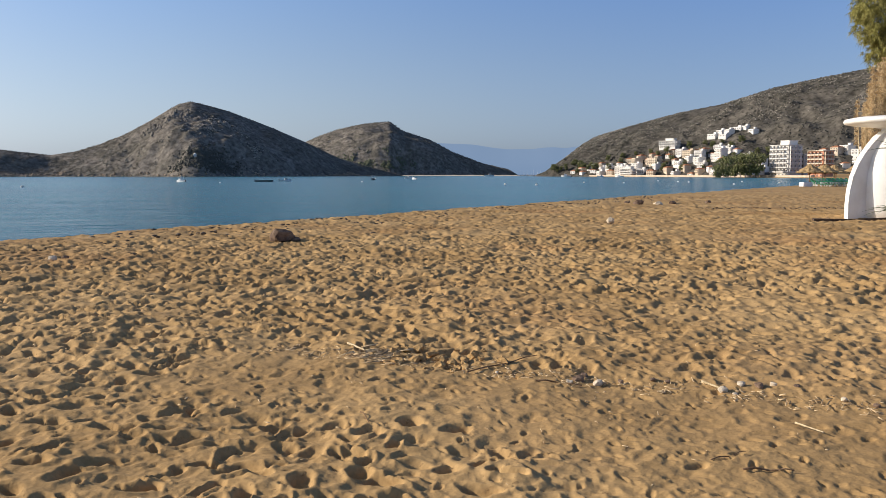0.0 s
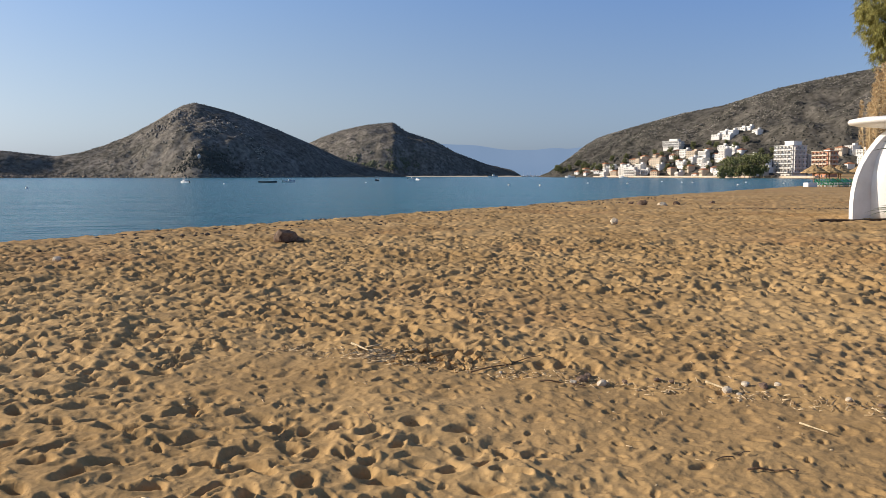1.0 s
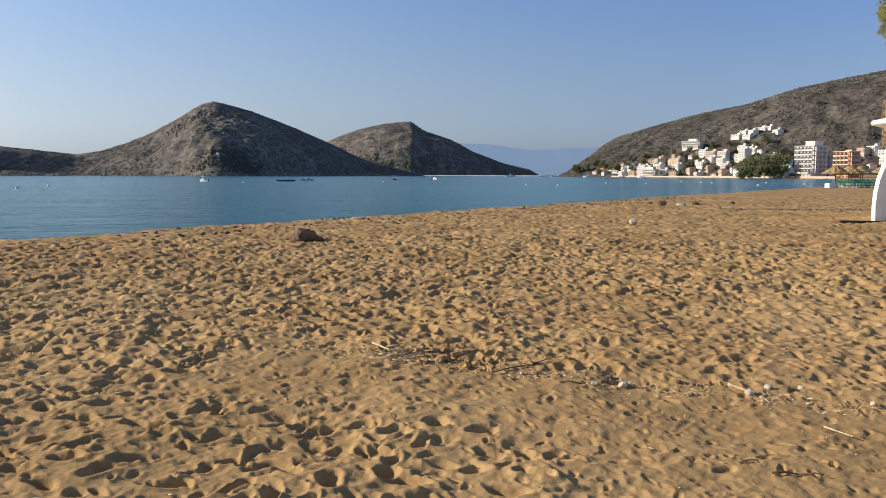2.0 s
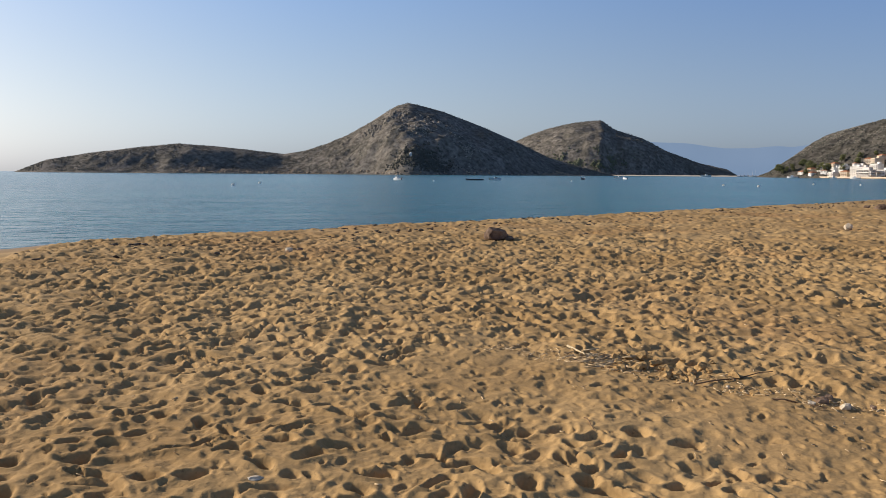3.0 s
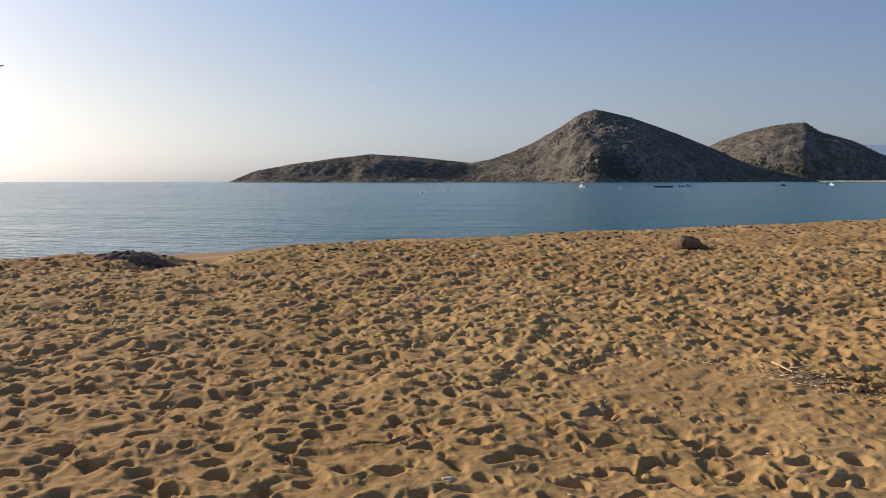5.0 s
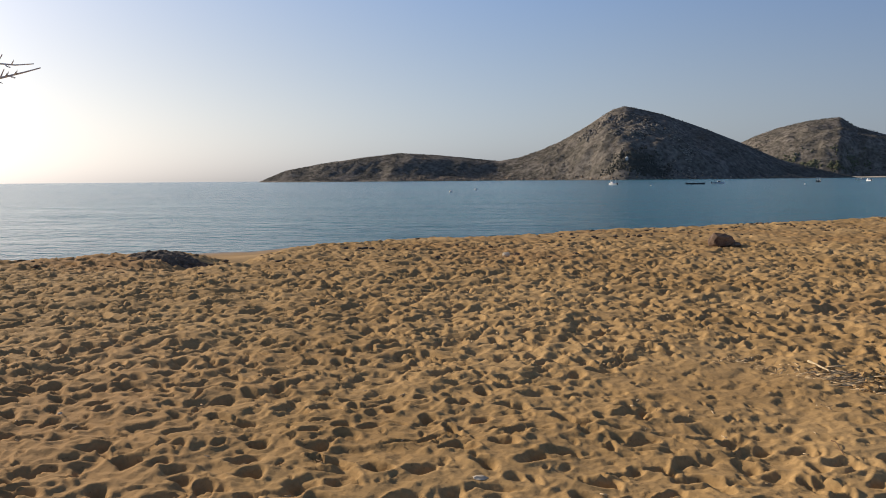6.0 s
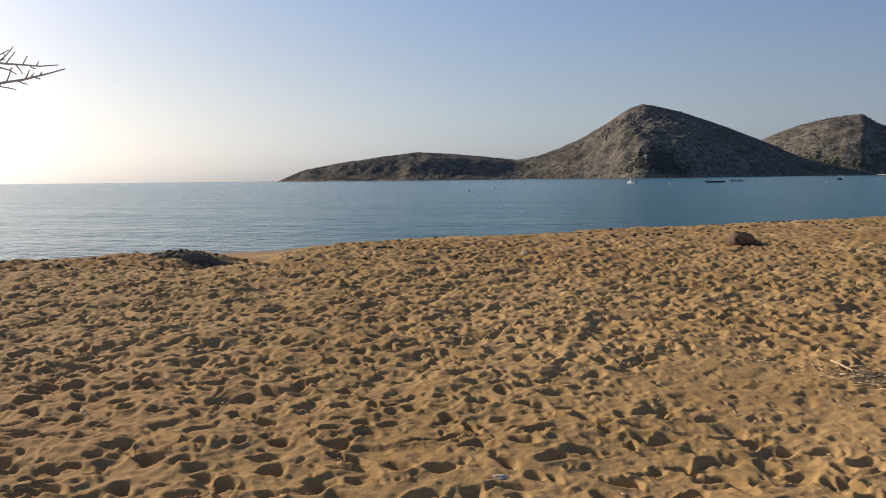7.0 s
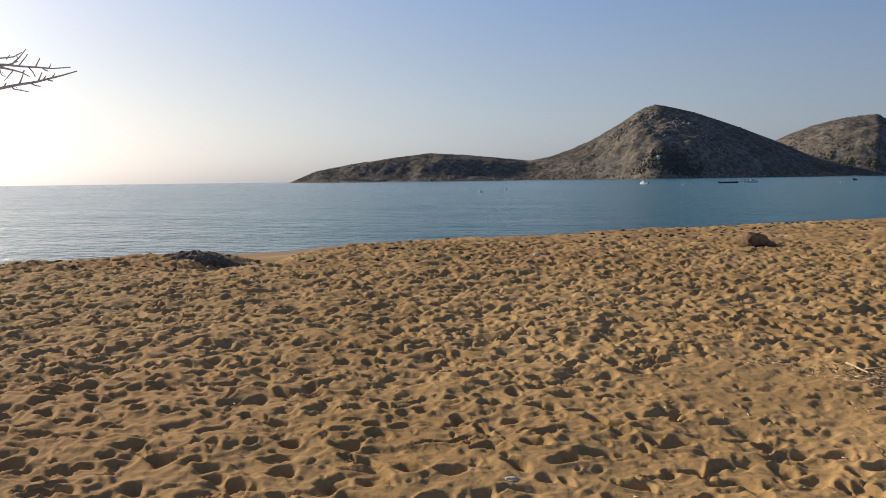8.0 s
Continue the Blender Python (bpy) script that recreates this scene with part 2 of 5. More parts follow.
def sea_material():
    m = bpy.data.materials.new("sea_water")
    m.use_nodes = True
    nt, b = m.node_tree, m.node_tree.nodes["Principled BSDF"]
    at = nt.nodes.new("ShaderNodeTexCoord")
    heights = []
    for scale, stretch, size in ((0.12, 3.0, 1.1), (0.7, 2.0, 0.46), (1.9, 1.6, 0.24), (5.0, 1.4, 0.08)):
        turn = nt.nodes.new("ShaderNodeMapping")
        turn.inputs["Rotation"].default_value = (0, 0, radians(-58 + 8 * len(heights)))
        turn.inputs["Scale"].default_value = (scale / stretch, scale, scale)
        wave = nt.nodes.new("ShaderNodeTexNoise")
        wave.inputs["Scale"].default_value, wave.inputs["Detail"].default_value = 1.0, 5
        times = nt.nodes.new("ShaderNodeMath")
        times.operation = "MULTIPLY"
        times.inputs[1].default_value = size
        nt.links.new(at.outputs["Object"], turn.inputs["Vector"])
        nt.links.new(turn.outputs["Vector"], wave.inputs["Vector"])
        nt.links.new(wave.outputs["Fac"], times.inputs[0])
        heights.append(times)
    total = heights[0].outputs[0]
    for h in heights[1:]:
        add = nt.nodes.new("ShaderNodeMath")
        nt.links.new(total, add.inputs[0])
        nt.links.new(h.outputs[0], add.inputs[1])
        total = add.outputs[0]
    relief = nt.nodes.new("ShaderNodeBump")
    relief.inputs["Strength"].default_value, relief.inputs["Distance"].default_value = 1.0, 1.0
    nt.links.new(total, relief.inputs["Height"])
    nt.links.new(relief.outputs["Normal"], b.inputs["Normal"])
    # deeper and shallower water
    patch = nt.nodes.new("ShaderNodeTexNoise")
    patch.inputs["Scale"].default_value, patch.inputs["Detail"].default_value = 0.012, 4
    ramp = nt.nodes.new("ShaderNodeValToRGB")
    ramp.color_ramp.elements[0].position, ramp.color_ramp.elements[0].color = 0.35, (0.022, 0.13, 0.165, 1)
    ramp.color_ramp.elements[1].position, ramp.color_ramp.elements[1].color = 0.68, (0.045, 0.20, 0.225, 1)
    nt.links.new(at.outputs["Object"], patch.inputs["Vector"])
    nt.links.new(patch.outputs["Fac"], ramp.inputs["Fac"])
    nt.links.new(ramp.outputs["Color"], b.inputs["Base Color"])
    b.inputs["Roughness"].default_value, b.inputs["IOR"].default_value = 0.16, 1.33
    return m


SAND = sand_material()
WATER = sea_material()
SCRUB_HILL = surface("scrub_hillside", (0.134, 0.122, 0.099), (0.215, 0.190, 0.158), 0.03, 0.95, 0.4, 0.13, 2.0, fleck=0.5, low=0.36, high=0.70, gloss=0.1)
PALE_HILL = surface("stony_hillside", (0.072, 0.066, 0.054), (0.125, 0.112, 0.092), 0.05, 0.95, 0.5, 0.14, 2.0, fleck=0.5, low=0.38, high=0.68, gloss=0.1)
FAR_SCRUB = surface("dark_maquis", (0.146, 0.138, 0.110), (0.195, 0.182, 0.148), 0.05, 0.9, 0.3, 0.6, 0.5, fleck=0.25, gloss=0.1)
TOWN_SCRUB = surface("hillside_maquis", (0.090, 0.088, 0.070), (0.130, 0.124, 0.100), 0.05, 0.9, 0.3, 0.6, 0.5, fleck=0.25, gloss=0.1)
GREEN_WOOD = surface("green_wood", (0.105, 0.115, 0.07), (0.150, 0.155, 0.10), 0.05, 0.9, 0.4, 0.6, 0.5, fleck=0.3, gloss=0.1)
PALE_ROCK = surface("pale_limestone", (0.24, 0.215, 0.175), (0.40, 0.36, 0.30), 0.15, 0.9, 0.6, 0.9, 0.4, fleck=0.25, gloss=0.2)
ROCK = surface("shore_rock", (0.20, 0.15, 0.10), (0.42, 0.34, 0.25), 0.15, 0.9, 0.8, 0.9, 0.6, fleck=0.3, gloss=0.2)
GREY_ROCK = surface("grey_limestone", (0.17, 0.15, 0.122), (0.31, 0.275, 0.225), 0.15, 0.9, 0.6, 0.9, 0.4, fleck=0.25, gloss=0.2)
STONE = surface("beach_stone", (0.105, 0.068, 0.048), (0.25, 0.175, 0.12), 5.0, 0.9, 0.6, 30.0, 0.01, gloss=0.2)
WHITE_STONE = surface("pale_stone", (0.50, 0.41, 0.29), (0.68, 0.59, 0.44), 8.0, 0.85, 0.4, 40.0, 0.005, fleck=0.1, gloss=0.3)
CLOD = surface("damp_clod", (0.33, 0.205, 0.085), (0.45, 0.30, 0.135), 9.0, 0.95, 0.6, 60.0, 0.008, gloss=0.12)
WEED = surface("dry_seaweed", (0.07, 0.055, 0.04), (0.20, 0.155, 0.11), 6.0, 0.95, 0.9, 45.0, 0.02, fleck=0.4, gloss=0.15)
STRAW = surface("dry_reed", (0.45, 0.34, 0.18), (0.70, 0.58, 0.36), 20.0, 0.8, 0.4, 120.0, 0.002, gloss=0.3)
ROOT = surface("driftwood", (0.12, 0.07, 0.04), (0.28, 0.18, 0.10), 12.0, 0.9, 0.7, 60.0, 0.004, gloss=0.2)
BARK = surface("tamarisk_bark", (0.16, 0.135, 0.11), (0.34, 0.29, 0.24), 14.0, 0.95, 0.8, 70.0, 0.006, gloss=0.2)
TWIG = surface("grey_twig", (0.60, 0.57, 0.53), (0.78, 0.75, 0.70), 30.0, 0.9, 0.3, 90.0, 0.002, gloss=0.2)
GEL = surface("white_fibreglass", (0.74, 0.72, 0.66), (0.84, 0.83, 0.78), 1.6, 0.42, 0.1, 30.0, 0.003, fleck=0.03, gloss=0.5)
PLANK = surface("weathered_plank", (0.05, 0.035, 0.025), (0.13, 0.09, 0.06), 7.0, 0.9, 0.7, 40.0, 0.006, gloss=0.2)
FOLIAGE = surface("tamarisk_foliage", (0.20, 0.195, 0.05), (0.40, 0.37, 0.12), 1.2, 0.8, 0.3, 9.0, 0.02, fleck=0.3, gloss=0.2)
DRY_PLUME = surface("dry_plume", (0.46, 0.33, 0.17), (0.70, 0.55, 0.33), 1.8, 0.9, 0.3, 12.0, 0.02, fleck=0.3, gloss=0.2)
YUCCA = surface("spiky_leaf", (0.05, 0.10, 0.035), (0.15, 0.22, 0.09), 3.0, 0.6, 0.2, 30.0, 0.004, gloss=0.4)
WALL_WHITE = surface("white_render", (0.66, 0.63, 0.57), (0.82, 0.80, 0.75), 0.15, 0.9, 0.2, 2.0, 0.02, fleck=0.06, gloss=0.2, vary=0.18)
WALL_CREAM = surface("cream_render", (0.58, 0.47, 0.34), (0.72, 0.62, 0.48), 0.15, 0.9, 0.2, 2.0, 0.02, fleck=0.08, gloss=0.2, vary=0.22)
WALL_ORANGE = surface("terracotta_render", (0.54, 0.255, 0.155), (0.64, 0.33, 0.215), 0.15, 0.9, 0.2, 2.0, 0.02, fleck=0.08, gloss=0.2)
ROOF_TILE = surface("clay_roof", (0.28, 0.12, 0.06), (0.46, 0.22, 0.12), 0.5, 0.9, 0.5, 3.0, 0.05, fleck=0.2, gloss=0.2)
GLASS_DARK = surface("window_glass", (0.06, 0.065, 0.075), (0.14, 0.14, 0.14), 0.5, 0.15, 0.0, 5.0, 0.01, gloss=0.6)
LEAF_TOWN = surface("town_foliage", (0.085, 0.095, 0.038), (0.19, 0.195, 0.085), 0.3, 0.85, 0.4, 2.0, 0.2, fleck=0.4, gloss=0.15)
HULL_WHITE = surface("white_hull", (0.66, 0.67, 0.66), (0.82, 0.82, 0.80), 0.8, 0.45, 0.1, 6.0, 0.01, fleck=0.06)
HULL_DARK = surface("dark_hull", (0.02, 0.022, 0.03), (0.05, 0.05, 0.06), 0.8, 0.6, 0.1, 6.0, 0.01)
HULL_BLUE = surface("blue_trim", (0.03, 0.09, 0.22), (0.06, 0.15, 0.32), 0.8, 0.5, 0.1, 6.0, 0.01)
HULL_RED = surface("red_trim", (0.45, 0.05, 0.03), (0.60, 0.10, 0.05), 0.8, 0.5, 0.1, 6.0, 0.01)
THATCH = surface("straw_thatch", (0.26, 0.17, 0.08), (0.46, 0.33, 0.17), 3.0, 0.95, 0.8, 14.0, 0.04, fleck=0.3, gloss=0.15)
GREEN_PLASTIC = surface("green_plastic", (0.015, 0.20, 0.09), (0.04, 0.32, 0.15), 2.0, 0.5, 0.1, 9.0, 0.01, fleck=0.1)
BUOY = surface("buoy_plastic", (0.66, 0.64, 0.58), (0.80, 0.78, 0.72), 3.0, 0.5, 0.1, 9.0, 0.01)

# ---- ground: one sheet from under the walker to beyond the bay ----
COAST = np.array(((-420, -632), (-17.8, 9.0), (52, 120), (150, 276), (235, 450), (285, 620), (285, 760), (262, 900), (235, 1050), (200, 1250), (172, 1400), (190, 1500), (700, 2600)), float)


def inland(x, y):
    """Metres from the crest of the beach, positive on land."""
    best, sign = np.full(np.shape(x), 1e9), np.ones(np.shape(x))
    for a, b in zip(COAST, COAST[1:]):
        d = b - a
        length = np.hypot(*d)
        k = np.clip(((x - a[0]) * d[0] + (y - a[1]) * d[1]) / length ** 2, 0, 1)
        dist = np.hypot(x - a[0] - k * d[0], y - a[1] - k * d[1])
        side = (x - a[0]) * d[1] - (y - a[1]) * d[0]
        near = dist < best
        best, sign = np.where(near, dist, best), np.where(near, np.sign(side), sign)
    return best * sign


NOTCH = (-13.6, 13.6)      # a low gap worn in the crest
WRACK_A, WRACK_B = (-1.3, 7.25), (3.4, 5.1)     # the line of drift that crosses the sand


def wrack(x, y):
    """Metres beyond the drift line, away from the walker's feet, and how far along it."""
    dx, dy = WRACK_B[0] - WRACK_A[0], WRACK_B[1] - WRACK_A[1]
    n = math.hypot(dx, dy)
    return ((y - WRACK_A[1]) * dx - (x - WRACK_A[0]) * dy) / n, ((x - WRACK_A[0]) * dx + (y - WRACK_A[1]) * dy) / n


def ground_height(x, y, fine=True):
    r = np.hypot(x, y)
    d = inland(x, y) - 0.35 * (1 - ease(30, 50, r))
    near = 1 - ease(60, 140, r)
    d = d + near * (0.55 * ring_noise(x * 0.28, y * 0.28, 40) + 0.35 * ring_noise(x * 0.9, y * 0.9, 41))
    face = np.where(d > 0, 0.0, np.where(d > -1.2, d * 0.3, np.maximum(-0.36 + (d + 1.2) * 0.065, -6.0)))
    z = face + near * 0.01 * np.exp(-((d - 1.6) / 1.3) ** 2)
    z = z + np.clip((d - 40) * 0.02, 0, 3.0) * ease(180, 400, r)
    z = z - 0.32 * np.exp(-(((x - NOTCH[0]) * 0.84 + (y - NOTCH[1]) * 0.54) / 0.75) ** 2) * ease(3.6, 1.8, d) * ease(-3.5, -0.5, d) * near
    away, along = wrack(x, y)
    z = z + 0.05 * ease(-0.15, 0.5, away) * ease(-0.2, 0.9, along) * ease(9, 5, along) * ease(3.0, 1.2, away)
    if fine:
        z = z + near * (0.016 * layered(x * 0.75, y * 0.75, 3, 2) + 0.5 * ease(-0.4, 1.0, d) * 0.03 * ring_noise(x * 2.4, y * 2.4, 5))
    return z


def ground_sheet():
    th = np.radians(np.concatenate((np.arange(-32, 64.001, 0.12), np.arange(64.9, 327.9, 1.0))) + 90)
    r = np.concatenate(((0.0004,), np.arange(0.03, 3.14, 0.05), np.exp(np.arange(math.log(3.15), math.log(40), 0.0038)), np.exp(np.arange(math.log(40), math.log(76), 0.007)), np.exp(np.arange(math.log(76), math.log(4900), 0.042)), (4900.0,)))
    nt_, nr = len(th), len(r)
    R, T = np.meshgrid(r, th, indexing="ij")
    X, Y = R * np.cos(T), R * np.sin(T)
    Z = ground_height(X, Y)
    D = inland(X, Y)
    away, along = wrack(X, Y)
    # trodden unevenness, calmer in the swept strip below the drift line
    calm = ease(-1.9, -1.2, away) * ease(0.35, -0.1, away) * ease(-1.2, 0.3, along)
    calm = np.maximum(calm, 0.6 * ease(0.9, 2.0, X) * ease(5.6, 4.6, Y))
    watched = ease(math.radians(58 - 2), math.radians(58), T) * ease(math.radians(154.5), math.radians(154), T)
    soft = ease(1.4, 3.0, R) * (0.3 + 0.7 * watched) * (1 - 0.6 * calm) * (1 - ease(75, 110, R)) * ease(-1.0, 0.3, D)
    WX, WY = X + 0.035 * ring_noise(X * 4.3, Y * 4.3, 51) + 0.01 * ring_noise(X * 11, Y * 11, 53), Y + 0.035 * ring_noise(X * 4.3, Y * 4.3, 52) + 0.01 * ring_noise(X * 11, Y * 11, 54)
    lumps = 0.024 * ring_noise(WX * 2.3, WY * 2.3, 21) + 0.026 * (0.5 - np.abs(ring_noise(WX * 5.2, WY * 5.2, 22))) + 0.019 * (0.4 - np.abs(ring_noise(WX * 9.0, WY * 9.0, 25)))
    Z = Z + soft * lumps * (1 + 0.35 * ease(8, 18, R)) * (0.62 + 0.38 * ease(4.5, 8, R)) * (1 - 0.45 * ease(0.0, 3.5, X) * ease(13, 8, R)) + (0.6 + 0.4 * soft) * (1 - ease(20, 40, R)) * watched * ease(1.2, 2.6, R) * (0.007 * ring_noise(WX * 17, WY * 17, 23) + 0.0028 * ring_noise(X * 34, Y * 34, 24))
    pits, rims = np.zeros_like(Z), np.zeros_like(Z)
    low = math.radians(90 - 32)

    def tread(x, y, turn, length, width, deep, rim):
        rr, tt = math.hypot(x, y), math.atan2(y, x)
        reach = 0.75 * length + 0.05
        i0, i1 = np.searchsorted(r, rr - reach), np.searchsorted(r, rr + reach)
        if tt < low:
            tt += 2 * math.pi
        wide = min(reach / max(rr, 0.3), 1.2)
        j0, j1 = np.searchsorted(th, tt - wide), np.searchsorted(th, tt + wide)
        if i1 <= i0 or j1 <= j0:
            return
        dx, dy = WX[i0:i1, j0:j1] - x, WY[i0:i1, j0:j1] - y
        u = (dx * math.cos(turn) + dy * math.sin(turn)) / (length / 2)
        v = (-dx * math.sin(turn) + dy * math.cos(turn)) / (width / 2 * (1 + 0.18 * u))
        rho = (np.abs(u) ** 2.3 + np.abs(v) ** 2.3) ** (1 / 2.3)
        rho = rho + 0.13 * ring_noise(X[i0:i1, j0:j1] * 14, Y[i0:i1, j0:j1] * 14, 31)
        inside = ease(1.12, 0.5, rho)
        pits[i0:i1, j0:j1] = np.maximum(pits[i0:i1, j0:j1], deep * inside * (1 + 0.5 * np.clip(u, -1, 1)))
        rims[i0:i1, j0:j1] = np.maximum(rims[i0:i1, j0:j1], rim * np.exp(-((rho - 1.25) / 0.3) ** 2) * (1 - 0.6 * np.clip(u, -1, 1)))

    key = np.array(DEEP_TREADS)
    for x, y in key:
        tread(x, y, rnd.uniform(0, 3.14), rnd.uniform(0.17, 0.23), rnd.uniform(0.12, 0.16), rnd.uniform(0.045, 0.065), 0.008)
    wanted = 52000
    ang = np.radians(90 + rng.uniform(-32, 64, wanted))
    rad = np.sqrt(rng.uniform(3.2 ** 2, 21 ** 2, wanted))
    far = rng.uniform(0, 1, wanted) < 0.72
    rad = np.where(far, np.sqrt(rng.uniform(19 ** 2, 72 ** 2, wanted)), rad)
    dd = inland(rad * np.cos(ang), rad * np.sin(ang))
    for a, q, d, f in zip(ang, rad, dd, far):
        if d < -0.3:
            continue
        x, y = q * math.cos(a), q * math.sin(a)
        aw, al = wrack(x, y)
        swept = -1.7 < aw < 0.25 and al > -0.6
        right = x > 0.7 and y < 5.6
        if (swept or right) and rnd.random() < 0.35:
            continue
        if q < 6.5 and rnd.random() < 0.4:
            continue
        if q < 8 and np.min(np.hypot(key[:, 0] - x, key[:, 1] - y)) < 0.2:
            continue
        size = rnd.uniform(0.62, 1.12) * (1 + 0.14 * float(ease(6, 11, q)) + 0.25 * float(ease(20, 35, q)))
        lane = rnd.choice((0.25, 1.0, 1.1, 2.0, 2.6))
        deep = rnd.uniform(0.016, 0.050) * (0.42 if swept or right else 1.0) * (1.0 if x < 0.5 or q > 11 else 0.68)
        deep *= 1 + 0.25 * float(ease(7, 14, q)) + 0.5 * float(ease(18, 30, q))
        if rnd.random() < 0.25:      # a dragged toe
            tread(x, y, rnd.uniform(0, 3.14), rnd.uniform(0.18, 0.38), rnd.uniform(0.045, 0.08), deep * 0.6, 0.25 * deep)
            continue
        tread(x, y, lane + rnd.uniform(-0.4, 0.4) + rnd.choice((0, 3.1416)), 0.21 * size, 0.11 * size * rnd.uniform(0.8, 1.5), deep, 0.22 * deep)
    for a, q in zip(np.radians(90 + rng.uniform(-32, 64, 3200)), np.sqrt(rng.uniform(3.2 ** 2, 12 ** 2, 3200))):
        tread(q * math.cos(a), q * math.sin(a), rnd.uniform(0, 3.14), rnd.uniform(0.05, 0.13), rnd.uniform(0.025, 0.06), rnd.uniform(0.006, 0.018), 0.005)
    for a, q in zip(rng.uniform(0, 6.283, 2600), np.sqrt(rng.uniform(0.5 ** 2, 13 ** 2, 2600))):
        x, y = q * math.cos(a), q * math.sin(a)
        if q < 3.2 or not 58 < math.degrees(a) < 154:
            tread(x, y, rnd.uniform(0, 3.14), rnd.uniform(0.2, 0.26), rnd.uniform(0.11, 0.15), rnd.uniform(0.02, 0.045), 0.01)
    Z = Z - pits + rims * (1 - ease(0.0, 0.02, pits))
    verts = np.stack((X, Y, Z), -1).reshape(-1, 3)
    i, j = np.meshgrid(np.arange(nr - 1), np.arange(nt_), indexing="ij")
    k = (j + 1) % nt_
    quads = np.stack((i * nt_ + j, (i + 1) * nt_ + j, (i + 1) * nt_ + k, i * nt_ + k), -1).reshape(-1, 4)
    me = mesh_from("ground", verts, quads, smooth=True)
    me.materials.append(SAND)
    tagged(new("ground", me), "golden trodden beach sand full of footprints", "sand", kind="structure")


DEEP_TREADS = ((-1.98, 4.13), (-2.61, 4.72), (-2.95, 4.57), (-2.49, 3.68), (-2.69, 3.59), (-3.84, 2.67), (-5.23, 3.73), (-5.85, 3.42), (-3.99, 4.82), (-3.73, 4.47), (-3.46, 3.93), (-3.33, 4.15), (-2.42, 4.09), (-2.25, 4.31), (-3.23, 3.75), (-3.30, 3.25), (-4.86, 3.35), (-3.56, 3.62), (-3.74, 5.64), (-4.09, 3.03), (-4.99, 4.82), (-2.30, 5.12), (-4.03, 3.92), (-5.54, 3.29), (-1.57, 3.98), (-0.20, 5.06), (-0.74, 4.02), (-0.31, 4.07), (-2.93, 5.34), (0.19, 4.00), (-2.18, 3.93), (-1.91, 4.35), (0.06, 4.97), (-0.44, 4.19))
ground_sheet()


def height_at(x, y):
    return float(ground_height(np.array([float(x)]), np.array([float(y)]))[0])


def sea_sheet():
    th = np.radians(np.arange(0, 360, 3.0))
    r = np.array((0.0, 20, 60, 150, 400, 1000, 2500, 4900))
    R, T = np.meshgrid(r, th, indexing="ij")
    X, Y = R * np.cos(T), R * np.sin(T)
    verts = np.stack((X, Y, np.full_like(X, SEA)), -1).reshape(-1, 3)
    n = len(th)
    i, j = np.meshgrid(np.arange(len(r) - 1), np.arange(n), indexing="ij")
    k = (j + 1) % n
    quads = np.stack((i * n + j, (i + 1) * n + j, (i + 1) * n + k, i * n + k), -1).reshape(-1, 4)
    me = mesh_from("water", verts, quads, smooth=True)
    me.materials.append(WATER)
    tagged(new("water", me), "calm blue-green bay water with small ripples", "sea", kind="structure")


sea_sheet()

# ---- hills round the bay ----
BLOB = np.array(((0, 0, 1), (0.89, 0, 0.45), (0.28, 0.85, 0.45), (-0.72, 0.53, 0.45), (-0.72, -0.53, 0.45), (0.28, -0.85, 0.45), (0.72, 0.53, -0.45), (-0.28, 0.85, -0.45), (-0.89, 0, -0.45), (-0.28, -0.85, -0.45), (0.72, -0.53, -0.45), (0, 0, -1)))
BLOB_FACES = np.array(((0, 1, 2), (0, 2, 3), (0, 3, 4), (0, 4, 5), (0, 5, 1), (1, 6, 2), (2, 7, 3), (3, 8, 4), (4, 9, 5), (5, 10, 1), (6, 7, 2), (7, 8, 3), (8, 9, 4), (9, 10, 5), (10, 6, 1), (6, 11, 7), (7, 11, 8), (8, 11, 9), (9, 11, 10), (10, 11, 6)))


def blobs(name, at, sizes, material, parent=None, label="", flat=0.75):
    """Many small uneven clumps in one mesh."""
    n = len(at)
    v = BLOB[None] * (1 + rng.uniform(-0.35, 0.35, (n, 12, 1))) * sizes[:, None, None] * np.array((1, 1, flat))
    turn = rng.uniform(0, 6.28, n)
    c, s = np.cos(turn)[:, None], np.sin(turn)[:, None]
    v = np.stack((v[..., 0] * c - v[..., 1] * s, v[..., 0] * s + v[..., 1] * c, v[..., 2]), -1) + at[:, None]
    faces = (BLOB_FACES[None] + 12 * np.arange(n)[:, None, None]).reshape(-1, 3)
    me = mesh_from(name, v.reshape(-1, 3), faces)
    me.materials.append(material)
    ob = new(name, me)
    ob.parent = parent
    return tagged(ob, label)


